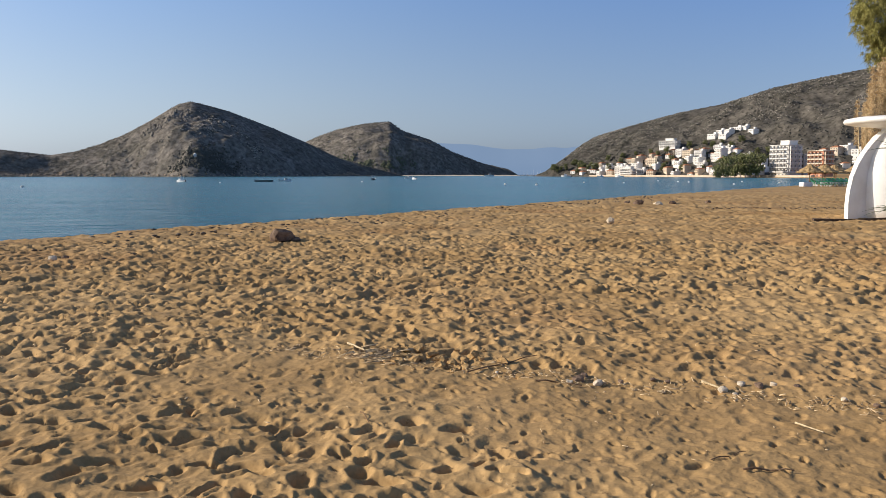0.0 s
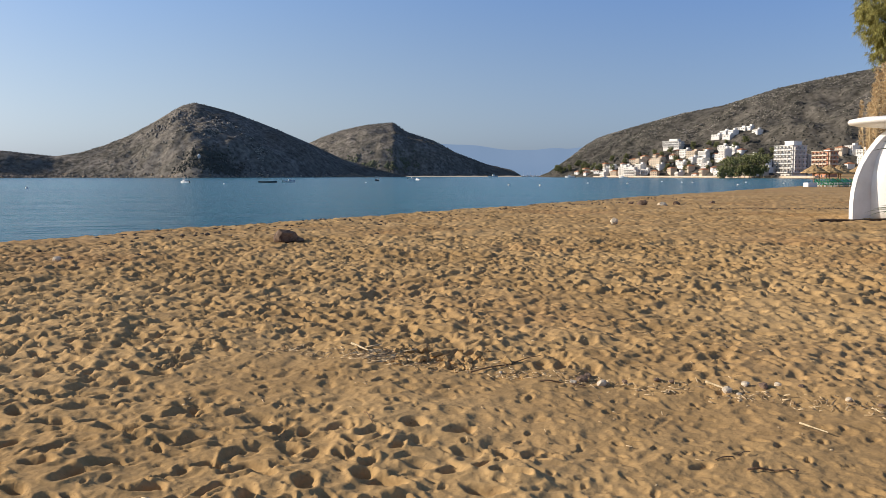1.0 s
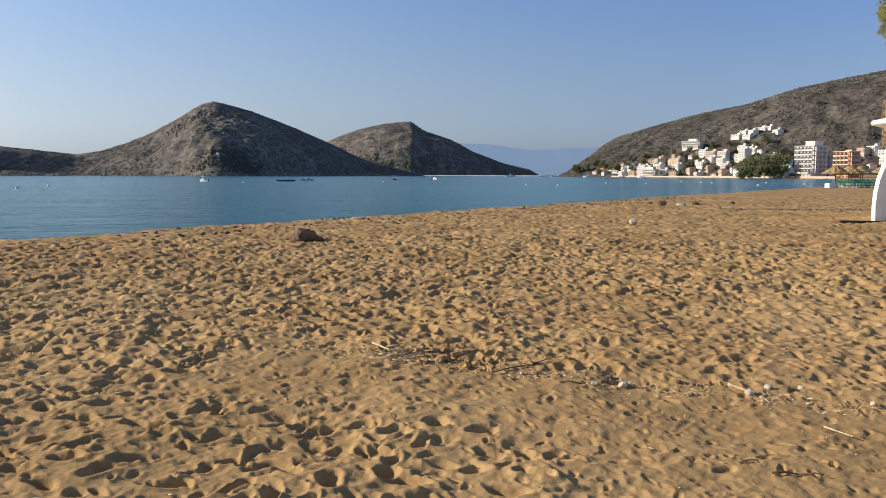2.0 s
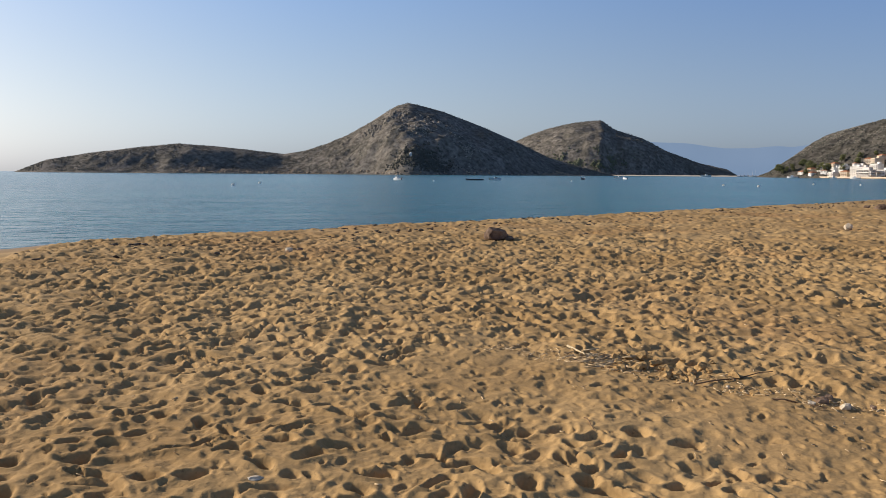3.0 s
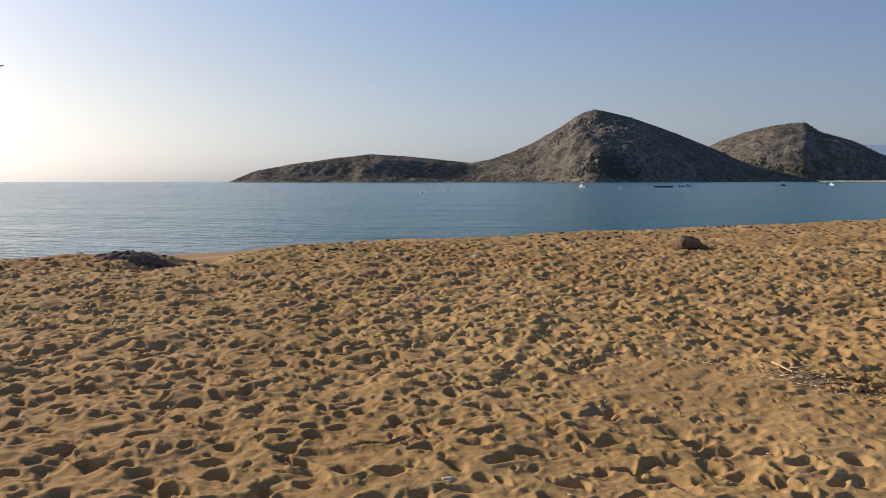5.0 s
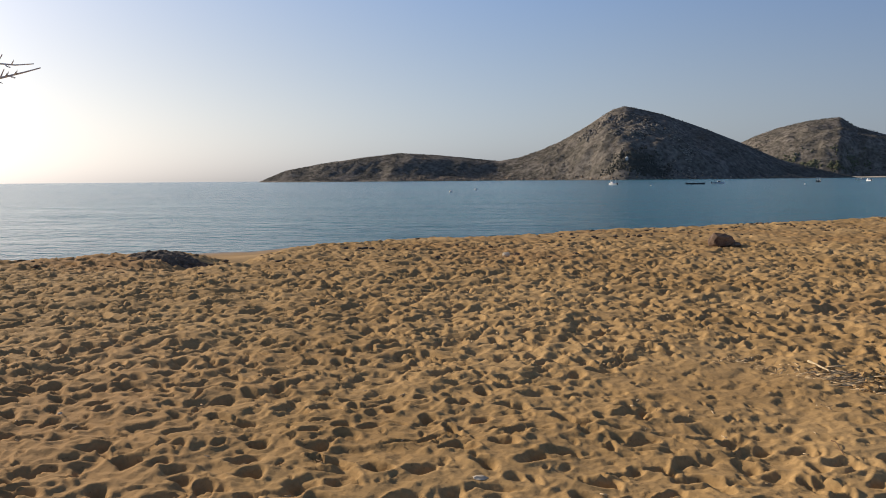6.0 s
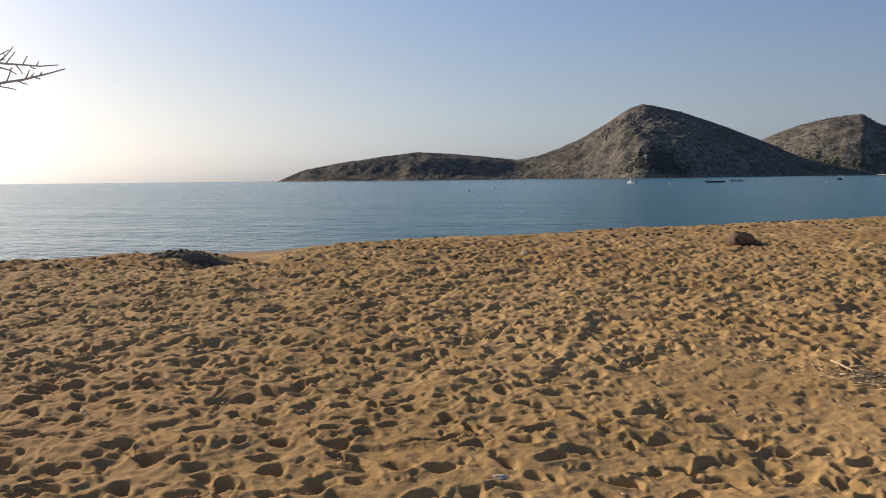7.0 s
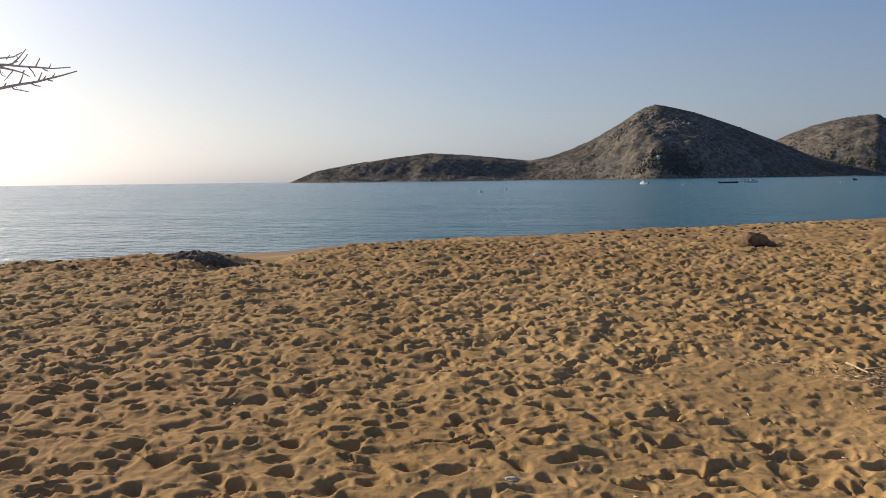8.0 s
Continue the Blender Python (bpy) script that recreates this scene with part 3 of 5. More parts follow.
class Hill:
    """A long hill. The ridge runs from foot a to foot b; profile: bearing left of +y and rise, in degrees, along the skyline."""

    def __init__(self, a, b, profile, front, back, seed, rough=0.12, knoll=None, spur=None):
        self.a, d = np.array(a, float), np.array(b, float) - np.array(a, float)
        self.length, self.knoll, self.spur = np.hypot(*d), knoll, spur
        self.u = d / self.length
        self.n = np.array((self.u[1], -self.u[0]))          # towards the beach
        self.front, self.back, self.seed, self.rough = front, back, seed, rough
        s, h = [], []
        for az, el in profile:
            way = np.array((-math.sin(radians(az)), math.cos(radians(az))))
            k = np.linalg.solve(np.stack((way, -self.u), 1), self.a)
            s.append(k[1])
            h.append(2.6 + k[0] * math.tan(radians(el)))
        order = np.argsort(s)
        self.s, self.h = np.array(s)[order], np.array(h)[order]

    def ridge(self, s):
        return np.interp(s, self.s, self.h, left=-6, right=self.h[-1])

    def wide(self, s):
        h = self.ridge(s)
        return self.front[0] + self.front[1] * np.clip(h, 0, None)

    def place(self, s, t):
        return self.a[0] + s * self.u[0] + t * self.n[0], self.a[1] + s * self.u[1] + t * self.n[1]

    def height(self, s, t):
        h = self.ridge(s)
        w = np.where(t > 0, self.wide(s), self.back)
        k = np.clip(np.abs(t) / w, 0, 1.25)
        z = np.where(k < 1, h * (1 - k) * (1 + 0.35 * k), (1 - k) * 12)
        x, y = self.place(s, t)
        if self.spur:
            s0, slant, wide, rise = self.spur
            z = z + rise * np.clip(1 - np.sqrt(((s - s0 - slant * t) / wide) ** 2 + 0.01), -0.35, 1) * ease(0.22, 0.6, k) * ease(1.05, 0.7, k) * (t > 0)
        if self.knoll:
            ks, kt, kh, kr = self.knoll
            z = np.maximum(z, kh * 1.25 * np.exp(-((s - ks) / kr) ** 2 - ((t - kt) / (kr * 0.8)) ** 2) - 0.25 * kh)
        bump = layered(x / 70, y / 70, self.seed, 4) * np.clip(h, 0, 140) * self.rough
        bump = bump + layered(x / 16, y / 16, self.seed + 9, 3) * np.clip(h, 0, 140) * 0.028
        return z + bump * ease(0.02, 0.3, k) * ease(1.2, 0.85, k) - 1.6

    def build(self, name, step, material, label):
        s = np.arange(self.s[0] - 30, self.s[-1] + 30, step)
        reach = float(self.wide(s).max()) * 1.2
        t = np.arange(-self.back * 1.1, reach, step)
        S, T = np.meshgrid(s, t, indexing="ij")
        X, Y = self.place(S, T)
        Z = self.height(S, T)
        n = len(t)
        i, j = np.meshgrid(np.arange(len(s) - 1), np.arange(n - 1), indexing="ij")
        quads = np.stack((i * n + j, i * n + j + 1, (i + 1) * n + j + 1, (i + 1) * n + j), -1).reshape(-1, 4)
        me = mesh_from(name, np.stack((X, Y, Z), -1).reshape(-1, 3), quads, smooth=True)
        me.materials.append(material)
        return tagged(new(name, me), label, "hill", kind="structure")

    def scrub(self, name, count, size, label, keep=0.0, material=None, category="scrub", low=0.0, flat=0.75):
        s = rng.uniform(self.s[0], self.s[-1], count)
        t = rng.uniform(-0.03, 0.98 - low, count) * self.wide(s)
        x, y = self.place(s, t)
        z = self.height(s, t)
        ok = (z > 1.5) & (layered(x / 45, y / 45, self.seed + 30, 3) > keep + rng.uniform(-0.5, 0.5, count))
        at = np.stack((x, y, z + 0.4), -1)[ok]
        ob = blobs(name, at, size * rng.uniform(0.5, 1.35, len(at)), material or FAR_SCRUB, None, label, flat)
        return tagged(ob, label, category, kind="stuff")

    def clusters(self, name, groups, size, label, material, category="rocks", flat=0.7):
        """Clumps gathered round places on the slope: along, spread, share of the way down, spread, count."""
        s = np.concatenate([rng.normal(a, da, n) for a, da, k, dk, n in groups])
        k = np.concatenate([rng.normal(k, dk, n) for a, da, k, dk, n in groups])
        t = np.clip(k, 0.02, 0.97) * self.wide(s)
        x, y = self.place(s, t)
        z = self.height(s, t)
        ok = (z > 1.0) & (layered(x / 14, y / 14, self.seed + 50, 2) > rng.uniform(-0.5, 0.4, len(s)))
        at = np.stack((x, y, z + 0.2), -1)[ok]
        ob = blobs(name, at, size * rng.uniform(0.45, 1.4, len(at)), material, None, label, flat)
        return tagged(ob, label, category, kind="stuff")


def frame_line(az, dist, half):
    """Two ends of a line square to a bearing, at a distance."""
    w, u = np.array((-math.sin(radians(az)), math.cos(radians(az)))), np.array((math.cos(radians(az)), math.sin(radians(az))))
    return w * dist - u * half, w * dist + u * half


KNOLL = (982.0, 225.0, 34.0, 46.0)
PEAK = Hill(*frame_line(20, 1600, 900), ((42.9, -0.2), (40.76, 0.73), (38.39, 1.18), (35.6, 1.58), (32.81, 1.91), (30.02, 1.75), (27.23, 1.44), (25.85, 1.3), (24.47, 1.51), (22.9, 2.03), (21.35, 2.7), (19.82, 3.59), (18.69, 4.32), (17.94, 4.76), (17.15, 4.95), (16.09, 4.72), (14.8, 4.38), (12.68, 3.6), (11.75, 3.23), (9.63, 2.32), (7.31, 1.19), (4.94, 0.52), (2.56, -0.1)), (40, 1.5), 160, 3, rough=0.075, knoll=KNOLL, spur=(985.0, 0.22, 210.0, 22.0))
PEAK.build("hill_main", 5.0, SCRUB_HILL, "steep scrub-covered island hill with bare rock")
PEAK.scrub("maquis", 16000, 1.05, "dark grey-green maquis bushes on the island hill", -0.3, flat=0.36)
CAPE = Hill(*frame_line(4, 2200, 900), ((11.97, 0.9), (9.63, 2.32), (8.46, 2.83), (7.28, 3.23), (5.71, 3.59), (3.73, 3.78), (2.86, 3.13), (0.95, 2.54), (-0.64, 1.67), (-2.64, 0.88), (-4.63, 0.4), (-5.3, -0.1)), (60, 1.4), 200, 17, rough=0.04, spur=(925.0, 0.12, 330.0, 40.0))
CAPE.build("hill_cape", 7.0, SCRUB_HILL, "rounded scrub-covered headland with a rocky brow")
CAPE.scrub("maquis", 8000, 1.4, "dark grey-green maquis bushes on the headland", -0.4, flat=0.5)
TOWN = Hill((187, 1438), (600, 1153), ((-7.0, -0.1), (-7.6, 0.2), (-8.57, 0.87), (-9.72, 1.88), (-10.87, 2.73), (-13.14, 3.39), (-16.1, 4.17), (-18.97, 4.7), (-22.07, 5.65), (-24.72, 6.13), (-27.25, 6.55), (-32, 7.0), (-40, 7.2)), (60, 1.75), 300, 29, rough=0.06)
TOWN.build("hill_town", 6.0, PALE_HILL, "stony hillside with dark scrub above the town")
TOWN.scrub("maquis", 16000, 1.15, "dark grey-green maquis bushes on the stony hillside", -0.5, TOWN_SCRUB, flat=0.55)

TOWN.scrub("hill_boulders", 9000, 0.95, "pale limestone outcrops scattered over the hillside", 0.12, PALE_ROCK, "rocks", 0.42, 0.6)
PEAK.scrub("hill_boulders", 2500, 0.9, "grey limestone outcrops on the island hill", 0.2, GREY_ROCK, "rocks", flat=0.6)
PEAK.clusters("cliff_rocks", ((938, 9, 0.30, 0.05, 200), (912, 10, 0.38, 0.06, 120), (965, 8, 0.26, 0.04, 100)), 1.7, "upright grey crags below the summit", GREY_ROCK, flat=1.8)
PEAK.clusters("scree", ((1005, 24, 0.42, 0.07, 520), (990, 20, 0.58, 0.08, 300), (1045, 16, 0.5, 0.12, 160), (1075, 14, 0.82, 0.06, 200), (880, 40, 0.6, 0.15, 160)), 1.55, "pale scree and outcrops on the island's seaward face", PALE_ROCK)
CAPE.clusters("foot_wood", ((800, 40, 0.9, 0.04, 1100), (880, 45, 0.89, 0.04, 1300)), 2.2, "green wood at the foot of the headland", GREEN_WOOD, "trees", 0.9)
CAPE.clusters("road_bank", ((752, 9, 0.05, 0.006, 90), (785, 14, 0.035, 0.006, 90)), 1.5, "pale cut bank of a road near the brow", PALE_ROCK, flat=0.5)


def town_slope(x, y):
    px, py = x - TOWN.a[0], y - TOWN.a[1]
    return TOWN.height(px * TOWN.u[0] + py * TOWN.u[1], px * TOWN.n[0] + py * TOWN.n[1])


def town_ground(x, y):
    return max(height_at(x, y), float(town_slope(np.array([float(x)]), np.array([float(y)]))[0]))


def seat(az, el, start=250.0):
    """Where a line of sight from the beach first meets the town's land."""
    d = start + 3.0 * np.arange(420)
    x, y = -d * math.sin(radians(az)), d * math.cos(radians(az))
    z = np.maximum(ground_height(x, y, False), town_slope(x, y))
    sight = 1.6 + d * math.tan(radians(el))
    hit = (z > 0.7) & (z > sight)
    k = int(np.argmax(hit))
    return (float(x[k]), float(y[k]), float(z[k])) if hit[k] and z[k] < sight[k] + 5 else None


def far_range():
    """A pale mountain across the sea, its haze painted as a glow."""
    s = np.linspace(-1500, 1500, 120)
    h = 150 + 16 * layered(s / 420 + 3, s * 0, 77, 4)
    h = h * ease(1500, 700, np.abs(s - 650)) + 20
    a = np.stack((s, np.full_like(s, 4600), np.full_like(s, -20)), -1)
    b = np.stack((s, np.full_like(s, 4700), h), -1)
    c = np.stack((s, np.full_like(s, 4850), np.full_like(s, -20)), -1)
    verts = np.concatenate((a, b, c))
    n, i = len(s), np.arange(len(s) - 1)
    quads = np.concatenate((np.stack((i, i + 1, n + i + 1, n + i), -1), np.stack((n + i, n + i + 1, 2 * n + i + 1, 2 * n + i), -1)))
    me = mesh_from("backdrop", verts, quads, smooth=True)
    m = bpy.data.materials.new("painted_haze_glow")
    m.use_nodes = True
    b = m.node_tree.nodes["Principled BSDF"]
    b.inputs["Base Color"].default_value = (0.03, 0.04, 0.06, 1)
    # no lamp here: pale blue emission paints the distance haze onto the slopes
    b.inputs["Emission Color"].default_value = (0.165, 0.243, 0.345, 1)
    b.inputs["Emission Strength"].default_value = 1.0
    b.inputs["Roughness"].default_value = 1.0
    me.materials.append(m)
    tagged(new("backdrop", me), "faint mountains far across the sea, their blue haze painted as glow", "mountain", kind="structure")


far_range()


# ---- rocks along the island's foot, a spit of pale shingle, a chapel ----
def shore_rocks(hill, name, first, last, count, size, label):
    s = rng.uniform(first, last, count)
    t = hill.wide(s) * rng.uniform(0.72, 1.1, count)
    z = hill.height(s, t)
    ok = (z > -1.6) & (z < 4.0 + 5 * (ring_noise(s / 23, s * 0, 61) > 0.3))
    x, y = hill.place(s, t)
    at = np.stack((x, y, z), -1)[ok]
    ob = blobs(name, at, size * rng.uniform(0.4, 1.4, len(at)), ROCK, None, label, 0.8)
    tagged(ob, label, "rocks", kind="stuff")


shore_rocks(PEAK, "shore_rocks", 560, 1330, 2600, 1.7, "tan boulders along the waterline of the island")


def spit():
    n = 90
    x = np.linspace(-430, 270, n)
    rows = []
    for k, (dy, z) in enumerate(((-14, SEA - 0.6), (-5, 0.5), (0, 1.3), (6, 0.9), (16, SEA - 0.6))):
        rows.append(np.stack((x, 1880 + dy + 12 * ring_noise(x / 90, x * 0, 5), z + 0.5 * ring_noise(x / 9, x * 0 + k, 6)), -1))
    i = np.arange(n - 1)
    quads = np.concatenate([np.stack((k * n + i, k * n + i + 1, (k + 1) * n + i + 1, (k + 1) * n + i), -1) for k in range(4)])
    me = mesh_from("shingle_spit", np.concatenate(rows), quads, smooth=True)
    me.materials.append(WHITE_STONE)
    tagged(new("shingle_spit", me), "low pale shingle bank across the bay", "bank", kind="structure")


spit()


def chapel():
    p = PEAK.place(*KNOLL[:2])
    z = float(PEAK.height(np.array([KNOLL[0] - 6.0]), np.array([KNOLL[1] + 8.0]))[0])
    base = thing("chapel", pose(p[0] - 8, p[1] - 8, z - 0.5, 0, 0, 15), "tiny whitewashed chapel among dark trees on a knoll", "chapel")
    bm = bmesh.new()
    box(bm, 0, 0, 0, 5, 6, 6.5)
    part("wall", bm, WALL_WHITE, base)
    bm = bmesh.new()
    lathe(bm, ((2.4, 0), (2.2, 1.0), (1.2, 2.0), (0.2, 2.5)), 14)
    dome = part("roof", bm, WALL_WHITE, base, "small white dome")
    dome.matrix_basis = pose(0, 0, 6.5)
    bm = bmesh.new()
    box(bm, 0, -3.03, 0, 1.3, 0.12, 2.6)
    part("door", bm, GLASS_DARK, base)


chapel()


def knoll_trees():
    n = 1500
    s = KNOLL[0] + rng.normal(0, 24, n) + 10
    t = KNOLL[1] + rng.normal(0, 14, n)
    x, y = PEAK.place(s, t)
    z = PEAK.height(s, t)
    ok = z > 4
    ob = blobs("knoll_pines", np.stack((x, y, z + 0.8), -1)[ok], rng.uniform(0.9, 2.0, ok.sum()), TOWN_SCRUB, None, "", 1.1)
    tagged(ob, "dense dark pines on a shore knoll", "trees", kind="stuff")


knoll_trees()


# ---- town ----
def house_model(name, w, d, floors, wall, tiled, label, bays):
    base = thing(name, pose(0, 0, -60), label, "house", "town houses")
    h = floors * 2.9
    bm = bmesh.new()
    box(bm, 0, 0, -4, w, d, h + 4)
    part("wall", bm, wall, base)
    bm = bmesh.new()
    if tiled:
        box(bm, 0, 0, h + 0.02, w + 0.8, d + 0.8, 0.25)
        made = bmesh.ops.create_cone(bm, cap_ends=True, segments=4, radius1=1.0, radius2=0.25, depth=1.0)
        bmesh.ops.transform(bm, matrix=pose(0, 0, h + 1.1) @ Matrix.Diagonal((w * 0.74, d * 0.74, 1.7, 1)) @ pose(0, 0, 0, 0, 0, 45), verts=made["verts"])
        part("roof", bm, ROOF_TILE, base, "clay tile roof")
    else:
        box(bm, 0, 0, h + 0.02, w + 0.3, d + 0.3, 0.3)
        box(bm, w * 0.22, d * 0.1, h + 0.3, w * 0.3, d * 0.35, 2.4)
        part("roof", bm, wall, base, "flat roof with a stair head")
    bm = bmesh.new()
    box(bm, 0, 0, 0, 1.2, 0.14, 1.4)
    pane = part("window", bm, GLASS_DARK, base)
    first = True
    for f in range(floors):
        for b in range(bays):
            m = pose((b + 0.5) / bays * w - w / 2, -d / 2 - 0.02, f * 2.9 + 0.7)
            if first:
                pane.matrix_basis, first = m, False
            else:
                shared("window", pane, base, m)
        for b in range(2):
            shared("window", pane, base, pose(-w / 2 - 0.02, (b - 0.5) * d * 0.5, f * 2.9 + 0.7, 0, 0, 90))
        if f:
            bm = bmesh.new()
            box(bm, 0, -d / 2 - 0.7, f * 2.9 - 0.1, w * 0.9, 1.3, 0.18)
            box(bm, 0, -d / 2 - 1.3, f * 2.9 + 0.08, w * 0.9, 0.1, 0.85)
            part("balcony", bm, wall, base)
    return base


MODELS = [
    house_model("house", 11, 9, 2, WALL_WHITE, False, "white two-storey flat-roofed house with balconies", 3),
    house_model("house", 14, 10, 3, WALL_WHITE, False, "white three-storey apartment house with long balconies", 4),
    house_model("house", 10, 9, 2, WALL_CREAM, True, "cream house with a clay tile roof", 3),
    house_model("house", 17, 11, 3, WALL_CREAM, False, "cream three-storey apartment block with balconies", 5),
    house_model("house", 8, 8, 1, WALL_WHITE, True, "small white cottage with a clay tile roof", 2),
    house_model("house", 12, 10, 4, WALL_WHITE, False, "white four-storey block with balconies", 4),
    house_model("villa", 15, 8, 1, WALL_WHITE, False, "low white terraced villa high on the hillside", 5),
]


def town():
    spots = []

    def put(k, x, y, z, turn):
        spots.append((x, y))
        if used[k]:
            copy_thing(MODELS[k], pose(x, y, z, 0, 0, turn))
        else:
            MODELS[k].matrix_basis = pose(x, y, z, 0, 0, turn)
            used[k] = True

    used = [False] * len(MODELS)
    tries = 0
    while len(spots) < 215 and tries < 2200:
        tries += 1
        az = -rnd.uniform(8.9, 21.5)
        cap = float(np.interp(-az, (8.4, 9.8, 12.4, 15.0, 17.5, 19.5, 21.5), (0.15, 0.3, 0.75, 1.25, 1.6, 1.75, 0.7)))
        hit = seat(az, rnd.uniform(-0.05, 1.0) ** 1.0 * cap, 650)
        if not hit:
            continue
        x, y, z = hit
        if spots and min(math.hypot(x - a, y - b) for a, b in spots) < 12.5:
            continue
        k = rnd.choice((0, 0, 0, 1, 2, 2, 3, 4, 4, 5)) if az < -11 else rnd.choice((0, 2, 4, 4))
        put(k, x, y, z - 0.5, math.degrees(math.atan2(y, x)) - 90 + rnd.uniform(-75, -25))
    for az, el in ((-18.4, 2.55), (-18.9, 2.7), (-19.4, 2.85), (-19.9, 2.95), (-20.4, 3.05), (-19.1, 2.5), (-20.9, 2.85), (-25.9, 1.35), (-26.5, 1.3), (-27.1, 1.2), (-25.4, 0.75), (-26.4, 0.55), (-24.4, 0.3), (-27.3, 0.6), (-25.2, 1.4), (-21.0, 0.35), (-21.6, 0.2)):
        hit = seat(az, el, 560)
        if hit:
            put(6 if el > 2.4 else rnd.choice((0, 1, 4, 2)), hit[0], hit[1], hit[2] - 0.5, math.degrees(math.atan2(hit[1], hit[0])) - 90 + rnd.uniform(-70, -25))
    for k, flag in enumerate(used):
        if not flag:
            put(k, 420 + 20 * k, 900, town_ground(420 + 20 * k, 900), 0)


town()


def hotel(name, az, dist, w, d, floors, step, wall, trim, bays, turn, label, penthouse):
    x, y = -dist * math.sin(radians(az)), dist * math.cos(radians(az))
    z = town_ground(x, y)
    base = thing(name, pose(x, y, z - 0.3, 0, 0, math.degrees(math.atan2(y, x)) - 90 + turn), label, "hotel")
    h = floors * step
    bm = bmesh.new()
    box(bm, 0, 0, -3, w, d, h + 3)
    part("wall", bm, wall, base)
    bm = bmesh.new()
    box(bm, 0, -0.4, h + 0.01, w + 1.2, d + 1.6, 0.45)
    if penthouse:
        box(bm, w * 0.05, d * 0.1, h + 0.45, w * 0.5, d * 0.6, step * 0.9)
        box(bm, w * 0.05, d * 0.1, h + 0.45 + step * 0.9, w * 0.54, d * 0.66, 0.3)
    part("roof", bm, trim, base)
    bm = bmesh.new()
    box(bm, 0, 0, 0, w / bays * 0.36, 0.16, step * 0.46)
    pane = part("window", bm, GLASS_DARK, base)
    pane.matrix_basis = pose(0.5 / bays * w - w / 2, -d / 2 - 0.02, 0.5)
    bm = bmesh.new()
    box(bm, 0, 0, 0, w / bays * 0.92, 1.7, 0.22)
    box(bm, 0, -0.8, 0.22, w / bays * 0.92, 0.1, 0.95)
    box(bm, -w / bays * 0.44, 0, 0.22, 0.12, 1.6, step - 0.5)
    slab = part("balcony", bm, trim, base)
    slab.matrix_basis = pose(0.5 / bays * w - w / 2, -d / 2 - 0.86, step - 0.2)
    for f in range(floors):
        for b in range(bays):
            px = (b + 0.5) / bays * w - w / 2
            if f or b:
                shared("window", pane, base, pose(px, -d / 2 - 0.02, f * step + 0.5))
            if f and not (f == 1 and b == 0):
                shared("balcony", slab, base, pose(px, -d / 2 - 0.86, f * step - 0.2))
        if f:
            for b in range(3):
                shared("window", pane, base, pose(w / 2 + 0.02, (b - 1) * d * 0.3, f * step + 0.5, 0, 0, 90))
                shared("balcony", slab, base, pose(w / 2 + 0.86, (b - 1) * d * 0.3, f * step - 0.2, 0, 0, 90))


hotel("hotel", -22.95, 790, 22, 15, 7, 4.0, WALL_WHITE, WALL_WHITE, 5, -48, "large white seven-storey seafront hotel with stacked balconies", True)
hotel("hotel", -25.0, 750, 15, 12, 6, 3.6, WALL_ORANGE, WALL_CREAM, 4, -40, "terracotta six-storey hotel with cream stacked balconies", False)
hotel("hotel", -24.1, 800, 12, 14, 5, 4.0, WALL_WHITE, WALL_WHITE, 3, -48, "white hotel wing with bluish balcony screens", False)
hotel("apartment_block", -15.6, 1180, 26, 12, 3, 3.2, WALL_WHITE, WALL_WHITE, 8, -35, "white terraced apartment block above the town", True)
hotel("apartment_block", -12.9, 1120, 18, 11, 3, 3.2, WALL_WHITE, WALL_WHITE, 5, -40, "white waterfront apartment block", True)


def promenade():
    """A pale quay wall with a low parapet along the town's waterfront."""
    pts = [(x, y) for x, y in COAST[5:11]]
    bm = bmesh.new()
    for (ax, ay), (bx, by) in zip(pts, pts[1:]):
        n = math.hypot(bx - ax, by - ay)
        box(bm, (ax + bx) / 2 - 2, (ay + by) / 2, SEA - 0.5, n + 1.0, 3.0, 2.6, math.degrees(math.atan2(by - ay, bx - ax)))
    ob = part("quay", bm, WALL_CREAM)
    tagged(ob, "low pale stone quay along the town waterfront", "quay", kind="structure")


promenade()


def broad_tree(m, h, spread, label, material=LEAF_TOWN, category="tree", group="town trees"):
    base = thing("tree", m, label, category, group)
    bm = bmesh.new()
    tube(bm, ((0, 0, -1), (0.1, 0, h * 0.3), (0.0, 0.2, h * 0.6), (0, 0, h * 0.85)), (0.35, 0.3, 0.2, 0.08))
    for k in range(5):
        a = k * 1.26
        tube(bm, ((0, 0, h * 0.35), (spread * 0.4 * math.cos(a), spread * 0.4 * math.sin(a), h * 0.6), (spread * 0.7 * math.cos(a), spread * 0.7 * math.sin(a), h * 0.72)), (0.18, 0.12, 0.04), 5)
    part("trunk", bm, BARK, base)
    n = 320
    at = []
    centres = [(rnd.uniform(-0.55, 0.55) * spread, rnd.uniform(-0.55, 0.55) * spread, h * rnd.uniform(0.2, 0.86)) for _ in range(9)]
    for k in range(n):
        c = centres[k % 9]
        v = rng.normal(0, 1, 3)
        v /= np.linalg.norm(v)
        at.append(np.array(c) + v * np.array((spread * 0.46, spread * 0.46, h * 0.16)) * rng.uniform(0.35, 1.1))
    blobs("crown", np.array(at), spread * 0.09 * rng.uniform(0.5, 1.4, n), material, base, "", 0.9)
    return base


